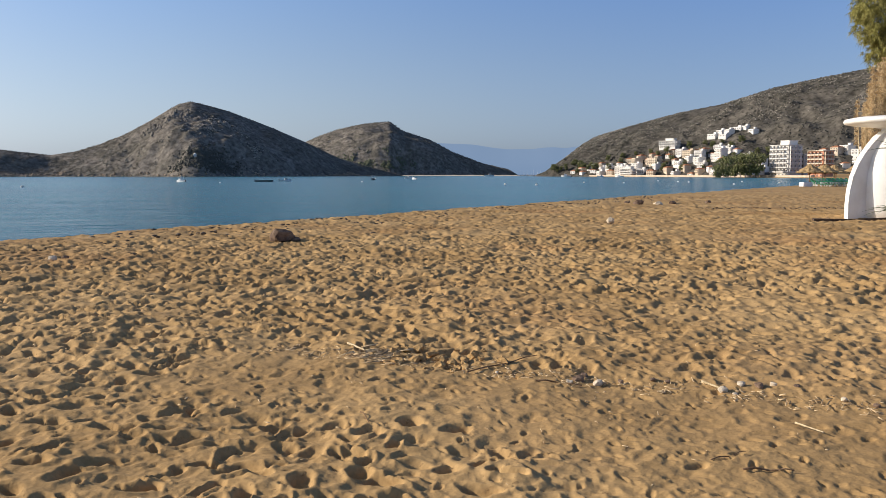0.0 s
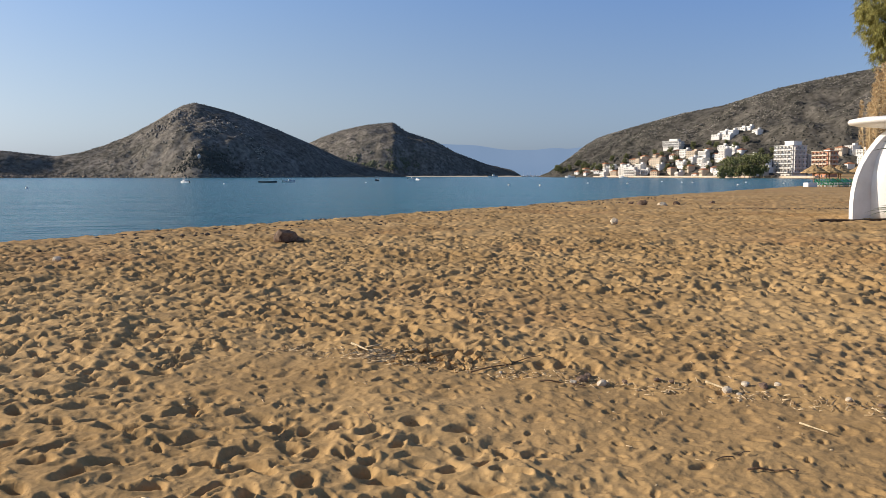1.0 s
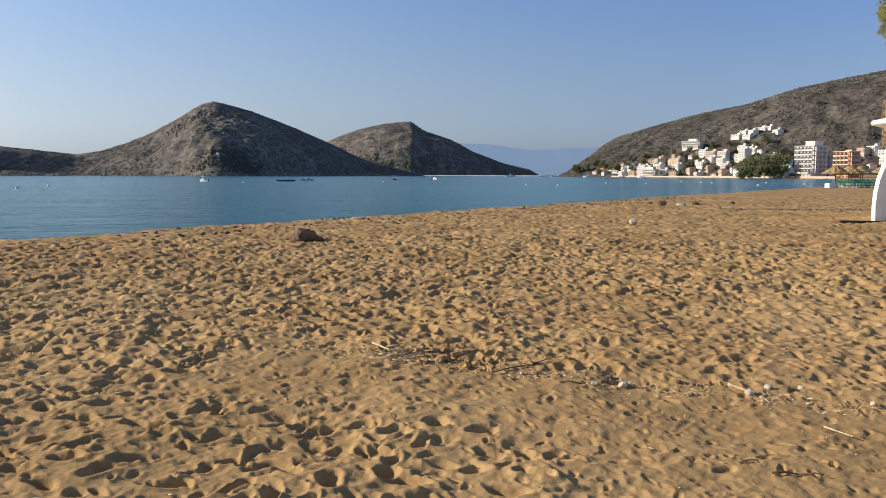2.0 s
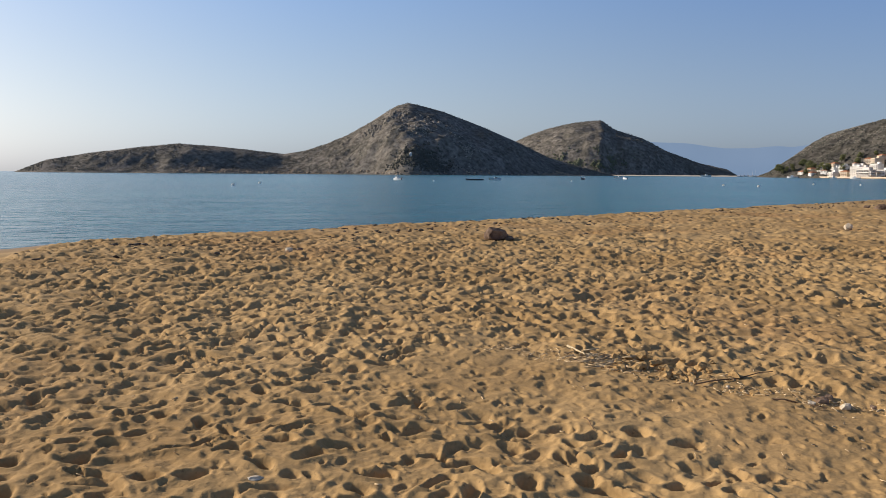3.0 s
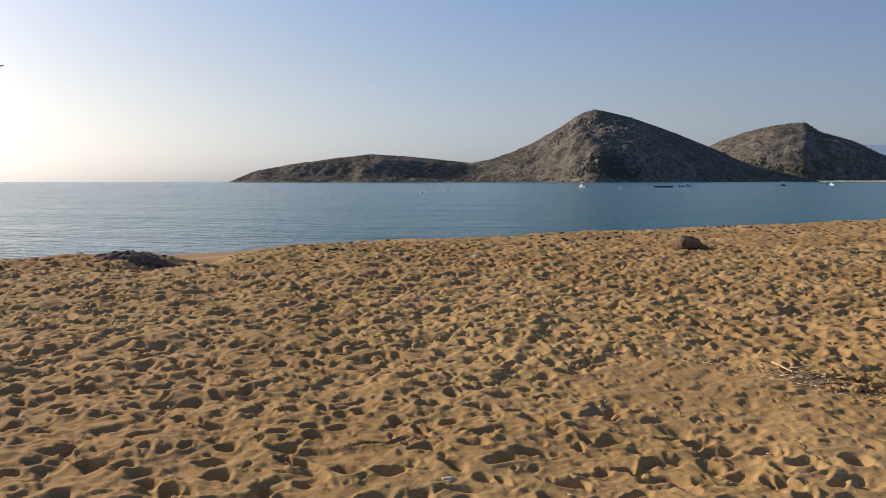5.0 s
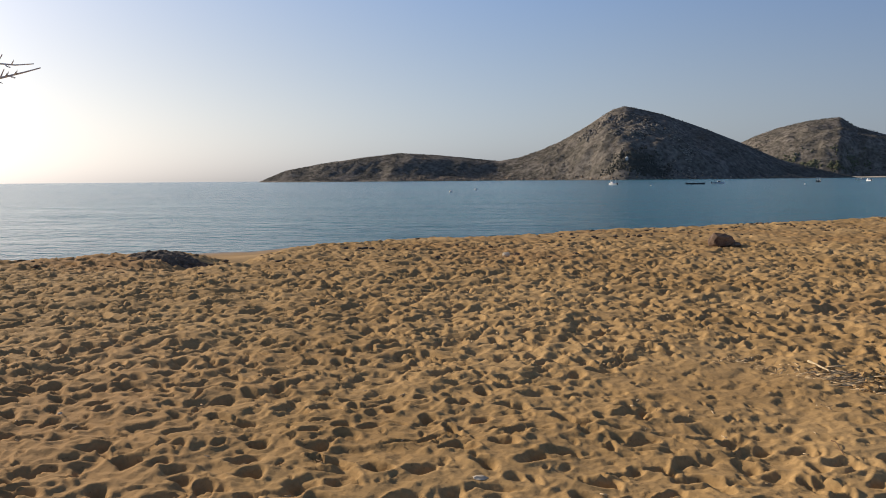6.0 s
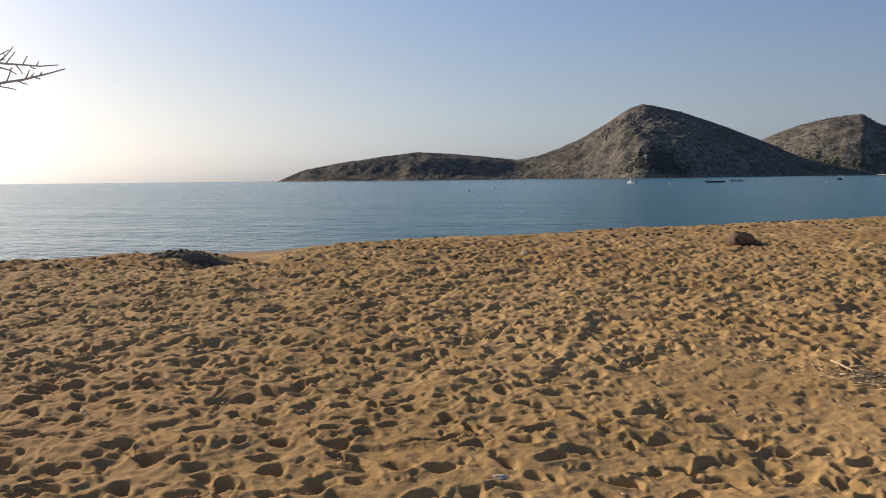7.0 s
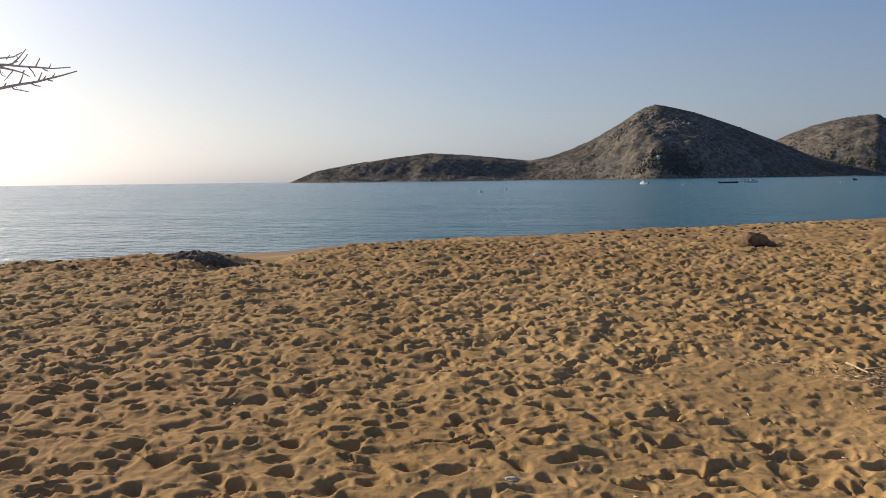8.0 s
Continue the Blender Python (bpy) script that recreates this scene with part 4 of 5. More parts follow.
def town_trees():
    kinds = [broad_tree(pose(0, 0, -80), 10, 4.5, "dark green broad-crowned tree between the houses"), broad_tree(pose(0, 0, -80), 20, 6.5, "tall dark green eucalyptus by the waterfront", group="waterfront grove")]
    done = [False, False]

    def put(k, x, y, size):
        m = pose(x, y, town_ground(x, y) - 0.3, 0, 0, rnd.uniform(0, 360))
        if done[k]:
            o = copy_thing(kinds[k], m)
            o.scale = (size, size, size)
        else:
            kinds[k].matrix_basis = m
            done[k] = True

    for k in range(20):
        az = -rnd.uniform(18.6, 21.3)
        d = rnd.uniform(735, 800)
        put(1, -d * math.sin(radians(az)), d * math.cos(radians(az)), rnd.uniform(0.95, 1.3) * (1.0 if az < -19.0 else 0.7))
    for k in range(80):
        az = -rnd.uniform(7.7, 24.5)
        cap = float(np.interp(-az, (8.4, 9.8, 12.4, 15.0, 17.5, 19.5, 24.5), (0.3, 0.7, 1.0, 1.6, 1.9, 2.2, 0.7)))
        hit = seat(az, rnd.uniform(0.0, 1.0) * cap, 700)
        if hit:
            put(0, hit[0], hit[1], rnd.uniform(0.6, 1.2))


town_trees()


# ---- boats ----
def hull_mesh(bm, length, beam, free, draft=0.25):
    rows = []
    for i in range(11):
        u = i / 10
        b = beam / 2 * (math.sin(min(u * 1.15 + 0.28, 1) * 1.5708) if u < 0.62 else 1) * (1 - max(0, (u - 0.55) / 0.45) ** 2.2 * 0.97)
        x, top = (u - 0.5) * length, free * (1 + 0.35 * max(0, u - 0.3) ** 2)
        ring = [(x, -b, top), (x, -b * 0.86, 0.05), (x * 0.97, -b * 0.35, -draft), (x * 0.97, b * 0.35, -draft), (x, b * 0.86, 0.05), (x, b, top), (x, b * 0.84, top), (x, b * 0.8, top * 0.45), (x, -b * 0.8, top * 0.45), (x, -b * 0.84, top)]
        rows.append([bm.verts.new(v) for v in ring])
    for lo, hi in zip(rows, rows[1:]):
        for k in range(10):
            bm.faces.new((lo[k], lo[(k + 1) % 10], hi[(k + 1) % 10], hi[k]))
    bm.faces.new(rows[0][::-1])
    bm.faces.new(rows[-1])


def boat(name, az, dist, length, heading, hull, trim, label, cabin=False, canopy=False, mast=0.0, low=False):
    x, y = -dist * math.sin(radians(az)), dist * math.cos(radians(az))
    base = thing(name, pose(x, y, SEA, 0, 0, heading), label, "boat", "moored boats")
    beam, free = length * 0.34, length * (0.075 if low else 0.14)
    bm = bmesh.new()
    hull_mesh(bm, length, beam, free)
    part("hull", bm, hull, base)
    bm = bmesh.new()
    tube(bm, [((i / 8 - 0.5) * length * 0.98, -beam / 2 * (1 - max(0, (i / 8 - 0.55) / 0.45) ** 2.2 * 0.95), free * (1 + 0.35 * max(0, i / 8 - 0.3) ** 2)) for i in range(9)], [0.06] * 9, 5)
    part("gunwale", bm, trim, base)
    bm = bmesh.new()
    box(bm, -length * 0.2, 0, free * 0.45, length * 0.07, beam * 0.8, free * 0.4)
    box(bm, length * 0.1, 0, free * 0.45, length * 0.07, beam * 0.8, free * 0.4)
    part("thwart", bm, trim, base)
    bm = bmesh.new()
    box(bm, -length * 0.52, 0, free * 0.2, 0.3, 0.35, free * 1.3)
    box(bm, -length * 0.54, 0, -0.3, 0.12, 0.12, free)
    part("outboard_motor", bm, HULL_DARK, base)
    if cabin:
        bm = bmesh.new()
        vs = box(bm, length * 0.08, 0, free * 0.8, length * 0.28, beam * 0.66, length * 0.17)
        for v in vs:
            if v.co.z > free and v.co.x > length * 0.1:
                v.co.x -= length * 0.06
        house = part("cabin", bm, HULL_WHITE, base)
        bm = bmesh.new()
        box(bm, length * 0.07, -beam * 0.335, free * 0.8 + length * 0.07, length * 0.2, 0.04, length * 0.06)
        part("window", bm, GLASS_DARK, house)
    if canopy:
        bm = bmesh.new()
        box(bm, 0, 0, free + length * 0.27, length * 0.4, beam * 0.85, 0.08)
        part("canopy", bm, HULL_WHITE, base)
        for sx in (-1, 1):
            for sy in (-1, 1):
                bm = bmesh.new()
                tube(bm, ((sx * length * 0.18, sy * beam * 0.38, free * 0.8), (sx * length * 0.18, sy * beam * 0.38, free + length * 0.27)), (0.035, 0.035), 5)
                part("canopy_pole", bm, HULL_WHITE, base)
    if mast:
        bm = bmesh.new()
        tube(bm, ((0, 0, free * 0.4), (0, 0, mast)), (0.14, 0.07), 6)
        part("mast", bm, HULL_WHITE, base)


boat("motor_boat", 17.95, 306, 4.4, 150, HULL_WHITE, HULL_WHITE, "small white motor boat with a canopy moored in the bay", True, True)
boat("fishing_dinghy", 12.46, 312, 6.6, 8, HULL_DARK, HULL_DARK, "low dark open fishing dinghy at a mooring", low=True)
boat("fishing_boat", 11.03, 322, 4.6, 15, HULL_WHITE, HULL_BLUE, "white fishing boat with blue trim at a mooring", True)
boat("motor_boat", 4.91, 400, 5.2, 80, HULL_DARK, HULL_WHITE, "dark motor boat with a white canopy at a mooring", False, True)
boat("motor_boat", 2.44, 560, 6.0, 10, HULL_WHITE, HULL_WHITE, "white cabin boat at a mooring", True)
boat("motor_boat", 2.04, 458, 4.8, 120, HULL_WHITE, HULL_WHITE, "white open motor boat seen from the bow", True)
boat("motor_boat", -3.28, 1300, 16, 5, HULL_WHITE, HULL_WHITE, "white cruiser far out in the bay", True)
boat("excursion_boat", -8.66, 1010, 12, 172, HULL_WHITE, HULL_RED, "white boat with an orange-red hull band", True, True)
boat("motor_boat", -11.03, 1000, 8, 10, HULL_WHITE, HULL_WHITE, "white motor boat off the town", True)
boat("motor_boat", -12.3, 900, 9, 160, HULL_WHITE, HULL_BLUE, "white motor boat with blue trim off the town", True, True)
for k in range(9):
    boat("sailing_yacht", -5.4 - 0.24 * k - rnd.uniform(0, 0.1), 1520 + 30 * (k % 3), rnd.uniform(9, 13), rnd.uniform(-20, 20), HULL_WHITE, HULL_BLUE, "white yacht with a bare mast in the distant marina", True, mast=rnd.uniform(9, 13))


def buoy_model():
    base = thing("mooring_buoy", pose(0, 300, SEA), "small pale mooring buoy on the water", "buoy", "mooring buoys")
    bm = bmesh.new()
    lathe(bm, ((0.05, -0.25), (0.26, -0.1), (0.32, 0.08), (0.24, 0.26), (0.08, 0.34)), 12)
    part("float", bm, BUOY, base, smooth=True)
    bm = bmesh.new()
    tube(bm, ((0, 0, 0.33), (0, 0, 0.5)), (0.04, 0.03), 5)
    part("ring_post", bm, HULL_DARK, base)
    return base


first_buoy = buoy_model()
for k, (az, d) in enumerate(((5.7, 290), (-4.4, 210), (-6.6, 200), (-14.9, 330), (-16.2, 300), (-16.9, 280), (-19.8, 220), (-20.3, 300), (-9.9, 260), (-12.6, 250), (29.3, 160), (27.5, 190), (15.4, 260), (-22.6, 260))):
    m = pose(-d * math.sin(radians(az)), d * math.cos(radians(az)), SEA)
    if k:
        copy_thing(first_buoy, m)
    else:
        first_buoy.matrix_basis = m


# ---- parasols and loungers down the beach ----
def parasol():
    base = thing("straw_parasol", pose(0, 0, -50), "thatched straw beach parasol on a wooden post", "parasol", "beach parasols")
    bm = bmesh.new()
    tube(bm, ((0, 0, -0.3), (0, 0, 2.4)), (0.07, 0.06), 8)
    part("post", bm, ROOT, base)
    bm = bmesh.new()
    for k, (r, z) in enumerate(((1.75, 2.15), (1.3, 2.42), (0.8, 2.7))):
        rows = [[bm.verts.new((q * (1 + 0.05 * ((i * 7 + k) % 3 - 1)) * math.cos(i * 0.2618), q * (1 + 0.05 * ((i * 7 + k) % 3 - 1)) * math.sin(i * 0.2618), zz - 0.04 * (i % 2))) for i in range(24)] for q, zz in ((r, z - 0.22), (r * 0.99, z - 0.1), (r * 0.35, z + 0.34), (0.05, z + 0.42))]
        for lo, hi in zip(rows, rows[1:]):
            for i in range(24):
                bm.faces.new((lo[i], lo[(i + 1) % 24], hi[(i + 1) % 24], hi[i]))
        bm.faces.new(rows[0][::-1])
        bm.faces.new(rows[-1])
    part("thatch", bm, THATCH, base)
    for i in range(4):
        bm = bmesh.new()
        a = i * 1.5708
        tube(bm, ((0.05 * math.cos(a), 0.05 * math.sin(a), 1.7), (0.9 * math.cos(a), 0.9 * math.sin(a), 2.3)), (0.03, 0.03), 5)
        part("brace", bm, ROOT, base)
    return base


def lounger():
    base = thing("sun_lounger", pose(0, 0, -50), "green plastic sun lounger with raised back, stacked in pairs", "lounger", "green sun loungers")
    bm = bmesh.new()
    box(bm, 0, 0, 0.28, 1.25, 0.62, 0.07)
    part("seat", bm, GREEN_PLASTIC, base)
    bm = bmesh.new()
    box(bm, 0, 0, 0, 0.75, 0.62, 0.06)
    back = part("backrest", bm, GREEN_PLASTIC, base)
    back.matrix_basis = pose(0.86, 0, 0.52, 0, -38, 0)
    leg = None
    for sx in (-0.5, 0.5):
        for sy in (-0.25, 0.25):
            if leg is None:
                bm = bmesh.new()
                box(bm, 0, 0, -0.02, 0.07, 0.06, 0.32)
                leg = part("leg", bm, HULL_WHITE, base)
                leg.matrix_basis = pose(sx, sy, 0)
            else:
                shared("leg", leg, base, pose(sx, sy, 0))
    return base


def beach_row():
    shade, bed = parasol(), lounger()
    spots = ((51.0, 112.5), (55.0, 116.5), (58.5, 121.0), (62.5, 121.5), (60.0, 128.0), (66.0, 130.0), (68.0, 140.0), (63.0, 137.0))
    for k, (x, y) in enumerate(spots):
        m = pose(x, y, height_at(x, y), 0, 0, 37 * k)
        if k:
            copy_thing(shade, m)
        else:
            shade.matrix_basis = m
    for k in range(52):
        row, i, tier = k % 3, (k % 26) // 3, k // 26
        x, y = 52.0 + 1.05 * i + 0.6 * row, 110.0 + 0.75 * i + 2.6 * row
        m = pose(x + rnd.uniform(-0.2, 0.2), y, height_at(x, y) - 0.01 + 0.36 * tier, 0, 0, 150 + rnd.uniform(-14, 14))
        if k:
            copy_thing(bed, m)
        else:
            bed.matrix_basis = m
    bm = bmesh.new()
    vs = box(bm, 49.6, 110.5, height_at(49.6, 110.5) - 0.05, 1.6, 0.9, 0.65, 20)
    bmesh.ops.bevel(bm, geom=bm.edges[:], offset=0.06, segments=2, affect="EDGES")
    tagged(part("storage_box", bm, HULL_WHITE), "white storage box beside the green loungers", "box")


beach_row()


# ---- the white beach shower ----
def shower():
    base = thing("beach_shower", pose(16.55, 30.0, height_at(16.55, 30.0) - 0.08) @ Matrix.Diagonal((0.86, 0.86, 1.0, 1)), "white fibreglass beach shower with curved fins and disc roof", "shower")
    bm = bmesh.new()
    lathe(bm, ((1.22, 0), (1.30, 0.5), (1.33, 1.2), (1.28, 1.8), (1.12, 2.3), (0.86, 2.75), (0.58, 3.05), (0.42, 3.25), (0.36, 3.4), (0.45, 3.5)), 48)
    part("body", bm, GEL, base, smooth=True)
    bm = bmesh.new()
    lathe(bm, ((0.42, 3.38), (0.8, 3.44), (1.5, 3.50), (1.82, 3.56), (1.88, 3.64), (1.82, 3.73), (1.4, 3.80), (0.3, 3.84)), 64)
    part("disc_roof", bm, GEL, base, smooth=True)
    fin = None
    for turn in (196, 288, 16, 108):
        if fin is None:
            bm = bmesh.new()
            outline = [(0.3, 0.0), (2.16, 0.0), (2.18, 0.6), (2.13, 1.1), (2.0, 1.6), (1.77, 2.05), (1.47, 2.45), (1.12, 2.8), (0.82, 3.06), (0.5, 3.25), (0.3, 3.3)]
            sides = [[bm.verts.new((r, s * (0.11 + 0.05 * (2.1 - r)), z)) for r, z in outline] for s in (-1, 1)]
            bm.faces.new(sides[0])
            bm.faces.new(sides[1][::-1])
            for k in range(len(outline)):
                q = (k + 1) % len(outline)
                bm.faces.new((sides[0][k], sides[1][k], sides[1][q], sides[0][q]))
            bmesh.ops.bevel(bm, geom=[e for e in bm.edges if len(e.link_faces) == 2 and e.calc_face_angle() > 1.0], offset=0.05, segments=3, affect="EDGES")
            fin = part("fin", bm, GEL, base)
            fin.matrix_basis = pose(0, 0, 0, 0, 0, turn)
        else:
            shared("fin", fin, base, pose(0, 0, 0, 0, 0, turn))
    bm = bmesh.new()
    tube(bm, ((0, 0, 0), (0, -0.07, 0)), (0.055, 0.045), 12)
    knob = part("push_button", bm, HULL_DARK, base, "dark grey push button")
    knob.matrix_basis = pose(-0.67, -1.09, 1.72)
    bm = bmesh.new()
    tube(bm, ((-0.4, -0.5, 3.83), (-0.4, -0.5, 4.02), (-0.1, -0.35, 4.05)), (0.05, 0.04, 0.03), 8)
    part("pipe", bm, HULL_DARK, base)
    bm = bmesh.new()
    vs = box(bm, 15.6, 28.2, 0, 5.2, 0.16, 0.09, -2)
    bmesh.ops.subdivide_edges(bm, edges=bm.edges[:], cuts=3, use_grid_fill=True)
    for v in bm.verts:
        v.co += Vector((0, 0.03, 0.04)) * noise.noise(v.co * 1.7) + Vector((0, 0, height_at(v.co.x, v.co.y) - 0.03))
    tagged(part("plank", bm, PLANK), "dark weathered plank lying on the sand before the shower", "plank")


shower()


# ---- plants beside the shower ----
def blades(name, tufts, material, parent, length, width, count, droop, spread=0.8):
    """Tufts of narrow bent leaves in one mesh; each tuft is a place and a direction."""
    v, f = [], []
    for p, d in tufts:
        for _ in range(count):
            way = np.array(d) + rng.normal(0, spread, 3)
            way /= np.linalg.norm(way) + 1e-6
            side = np.cross(way, rng.normal(0, 1, 3))
            side /= np.linalg.norm(side) + 1e-6
            n, L = len(v), length * rng.uniform(0.5, 1.2)
            a = np.array(p) + rng.normal(0, 0.03, 3)
            b = a + way * L * 0.55 + np.array((0, 0, -droop * L * 0.2))
            c = a + way * L + np.array((0, 0, -droop * L))
            v += [a - side * width * 0.5, a + side * width * 0.5, b + side * width * 0.5, b - side * width * 0.5, c]
            f += [(n, n + 1, n + 2), (n, n + 2, n + 3), (n + 3, n + 2, n + 4)]
    me = mesh_from(name, np.array(v), np.array(f))
    me.materials.append(material)
    ob = new(name, me)
    ob.parent = parent
    return ob


def tamarisk():
    base = thing("tamarisk", pose(22.05, 36.5, height_at(22.05, 36.5) - 0.05), "feathery green tamarisk tree behind the beach shower", "tree")
    bm = bmesh.new()
    tube(bm, ((0, 0, -0.2), (0.15, 0, 1.6), (-0.1, 0.1, 3.4), (-0.3, 0, 5.2), (-0.2, 0, 7.5)), (0.32, 0.26, 0.2, 0.14, 0.06), 9)
    tufts = []
    lobes = [((-2.6, -0.4, 8.4), 1.5), ((-2.0, 0.3, 10.2), 1.7), ((-0.6, -0.6, 7.6), 1.5), ((0.4, 0.4, 9.4), 2.0), ((-1.2, 0.4, 11.4), 1.6), ((1.8, 0, 8.0), 1.6), ((-2.5, 0.2, 7.1), 0.7), ((-3.45, 0.0, 8.8), 0.5), ((-2.7, 0.0, 8.0), 0.75), ((-2.9, 0.1, 9.3), 0.9)]
    for (x, y, z), r in lobes:
        tube(bm, ((-0.2, 0, 4.2), (x * 0.5, y * 0.5, z * 0.75), (x, y, z)), (0.12, 0.07, 0.02), 6)
        for _ in range(int(230 * r)):
            d = rng.normal(0, 1, 3)
            d /= np.linalg.norm(d)
            tufts.append((np.array((x, y, z)) + d * r * rng.uniform(0.35, 1.0), d * 0.7 + np.array((0, 0, 0.1))))
    part("trunk", bm, BARK, base)
    blades("crown", tufts, FOLIAGE, base, 0.19, 0.013, 34, 0.7, 1.1)


def reeds():
    base = thing("giant_reeds", pose(18.2, 33.6, height_at(18.2, 33.6)), "clump of tall dry reeds with tan plumes", "reeds")
    bm = bmesh.new()
    tufts = []
    for k in range(44):
        x, y = rnd.uniform(-0.8, 0.9), rnd.uniform(-0.6, 0.6)
        lean = rnd.uniform(-0.12, 0.25)
        top = min(4.6 + 1.75 * (x + 0.8) / 0.6, 6.35) + rnd.uniform(-0.45, 0.05)
        tip = (x + lean, y + rnd.uniform(-0.3, 0.3), top)
        tube(bm, ((x, y, -0.1), (x + lean * 0.35, y, top * 0.55), tip), (0.022, 0.018, 0.008), 5)
        for q in range(10):
            u = q / 9
            tufts.append(((tip[0] - lean * 0.3 * (1 - u), tip[1], top - 1.7 + 1.7 * u), (0.1, 0, 0.6)))
    part("stalk", bm, STRAW, base)
    blades("plume", tufts, DRY_PLUME, base, 0.15, 0.013, 60, 0.25, 0.8)


def yucca():
    base = thing("yucca", pose(15.25, 27.2, height_at(15.25, 27.2)), "spiky green yucca with long arching leaves", "plant")
    bm = bmesh.new()
    tube(bm, ((0, 0, -0.1), (0.1, 0, 1.2), (0.05, 0, 2.5)), (0.12, 0.1, 0.08), 8)
    part("stem", bm, BARK, base)
    leaf = 0
    for z, n, size in ((0.35, 20, 1.1), (2.4, 24, 1.0)):
        for k in range(n):
            a = k * 2.4
            rise = rnd.uniform(0.15, 1.1)
            d = Vector((math.cos(a), math.sin(a), rise)).normalized()
            side = Vector((-math.sin(a), math.cos(a), 0))
            L = size * rnd.uniform(0.75, 1.15)
            bm = bmesh.new()
            rows = []
            for q in range(6):
                u = q / 5
                p = Vector((0.07, 0, z)) + d * L * u + Vector((0, 0, -0.38 * L * u * u))
                w = 0.032 * (1 - u) ** 0.6 + 0.002
                rows.append((bm.verts.new(p - side * w), bm.verts.new(p + Vector((0, 0, -w * 0.7))), bm.verts.new(p + side * w)))
            for lo, hi in zip(rows, rows[1:]):
                bm.faces.new((lo[0], lo[1], hi[1], hi[0]))
                bm.faces.new((lo[1], lo[2], hi[2], hi[1]))
            part("leaf", bm, YUCCA, base)


tamarisk()
reeds()
yucca()


def bare_tamarisk():
    """The tree at the walker's side; its twigs reach over the sand."""
    base = thing("bare_tamarisk", pose(0, 0, 0), "bare grey tamarisk with thin leafless twigs", "tree")
    bm = bmesh.new()
    foot = (-4.75, 0.75)
    limb = Vector((-3.75, 1.32, 1.86))
    tube(bm, ((*foot, height_at(*foot) - 0.2), (-4.7, 0.8, 0.6), (-4.55, 0.85, 1.2), (-4.35, 1.0, 1.65), (-4.3, 1.0, 2.4)), (0.13, 0.11, 0.09, 0.06, 0.03), 9)
    tube(bm, ((-4.4, 0.95, 1.5), (-4.1, 1.14, 1.74), limb), (0.05, 0.03, 0.018), 8)
    part("trunk", bm, BARK, base)
    # stems and their side twigs, in centimetres across and up from where the fan of twigs opens
    fan, across, depth = Vector((-3.220, 1.769, 2.026)), Vector((0.849, 0.528, -0.013)), Vector((0.527, -0.846, 0.085))

    def spot(p, off):
        return fan + across * (p[0] / 100) + Vector((0, 0, p[1] / 100)) + depth * off

    root = spot((-30.0, -2.0), 0.0)
    tube_bm = bmesh.new()
    tube(tube_bm, (limb, limb.lerp(root, 0.5) + Vector((0, 0, 0.02)), root), (0.018, 0.013, 0.008), 8)
    part("limb", tube_bm, BARK, base)
    def branch(stem, off, r, sides):
        bm = bmesh.new()
        pts = [root] + [spot(p, off * min(1.0, i / 2)) for i, p in enumerate(stem)]
        n = len(pts)
        tube(bm, pts, [r * (1.9 - 1.35 * i / (n - 1)) for i in range(n)], 6)
        twig = part("stem", bm, TWIG, base)
        for side in sides:
            bm = bmesh.new()
            line = [spot(p, off + 0.012 * i) for i, p in enumerate(side)]
            tube(bm, line, [r * (0.8 - 0.4 * i / (len(line) - 1)) for i in range(len(line))], 5)
            for i in range(3):          # dry scales along the twig
                p = line[0].lerp(line[-1], 0.3 + 0.25 * i)
                q = p + (line[-1] - line[0]).normalized() * 0.006 + Vector((0, 0, rnd.choice((-0.004, 0.004))))
                tube(bm, (p, q), (r * 0.4, r * 0.2), 4)
            part("side_twig", bm, TWIG, twig)

    branch(((-16.8, -0.7), (-8.4, 2.1), (0.0, 2.1), (5.6, 1.5), (11.2, 1.2), (17.5, 0.7), (24.2, 1.2)), 0.00, 0.0034, (((4.9, 1.7), (7.4, 3.6), (9.8, 5.4)), ((11.2, 1.3), (12.6, 2.6), (14.2, 3.9)), ((16.1, 0.8), (17.5, 1.9)), ((13.7, 1.0), (15.1, -0.1), (16.9, -0.8)), ((8.4, 1.4), (10.5, -0.6), (12.1, -2.7)),))
    branch(((-16.8, -8.4), (-8.4, -8.8), (0.0, -7.6), (7.0, -6.2), (13.3, -5.3), (18.2, -4.1), (23.1, -2.9), (28.8, -1.3)), 0.05, 0.0038, (((7.4, -6.0), (9.1, -3.9), (10.6, -1.8)), ((14.4, -4.9), (16.5, -2.0)), ((16.0, -4.6), (17.9, -3.4)), ((11.2, -5.6), (13.7, -6.7), (16.2, -7.4)), ((17.2, -4.3), (20.2, -5.1)), ((19.3, -3.9), (21.0, -2.8)), ((4.2, -6.7), (6.0, -8.1), (7.7, -8.5), (12.5, -9.5)), ((1.4, -7.3), (3.2, -6.0)),))
    branch(((-8.4, 2.1), (0.0, 0.6), (4.2, -0.4), (7.0, -1.2), (9.8, -2.7)), 0.02, 0.0030, (((3.9, -0.4), (2.8, -2.5), (1.4, -4.9)), ((-1.4, 0.8), (0.0, -2.3), (2.1, -3.2)), ((7.0, -1.2), (8.8, -0.7)),))
    branch(((-16.8, -0.7), (-6.3, 1.4), (0.0, 3.6), (2.5, 5.7), (5.5, 9.1)), -0.05, 0.0030, (((0.7, 4.0), (2.8, 4.2)), ((2.1, 5.5), (2.3, 6.7)),))
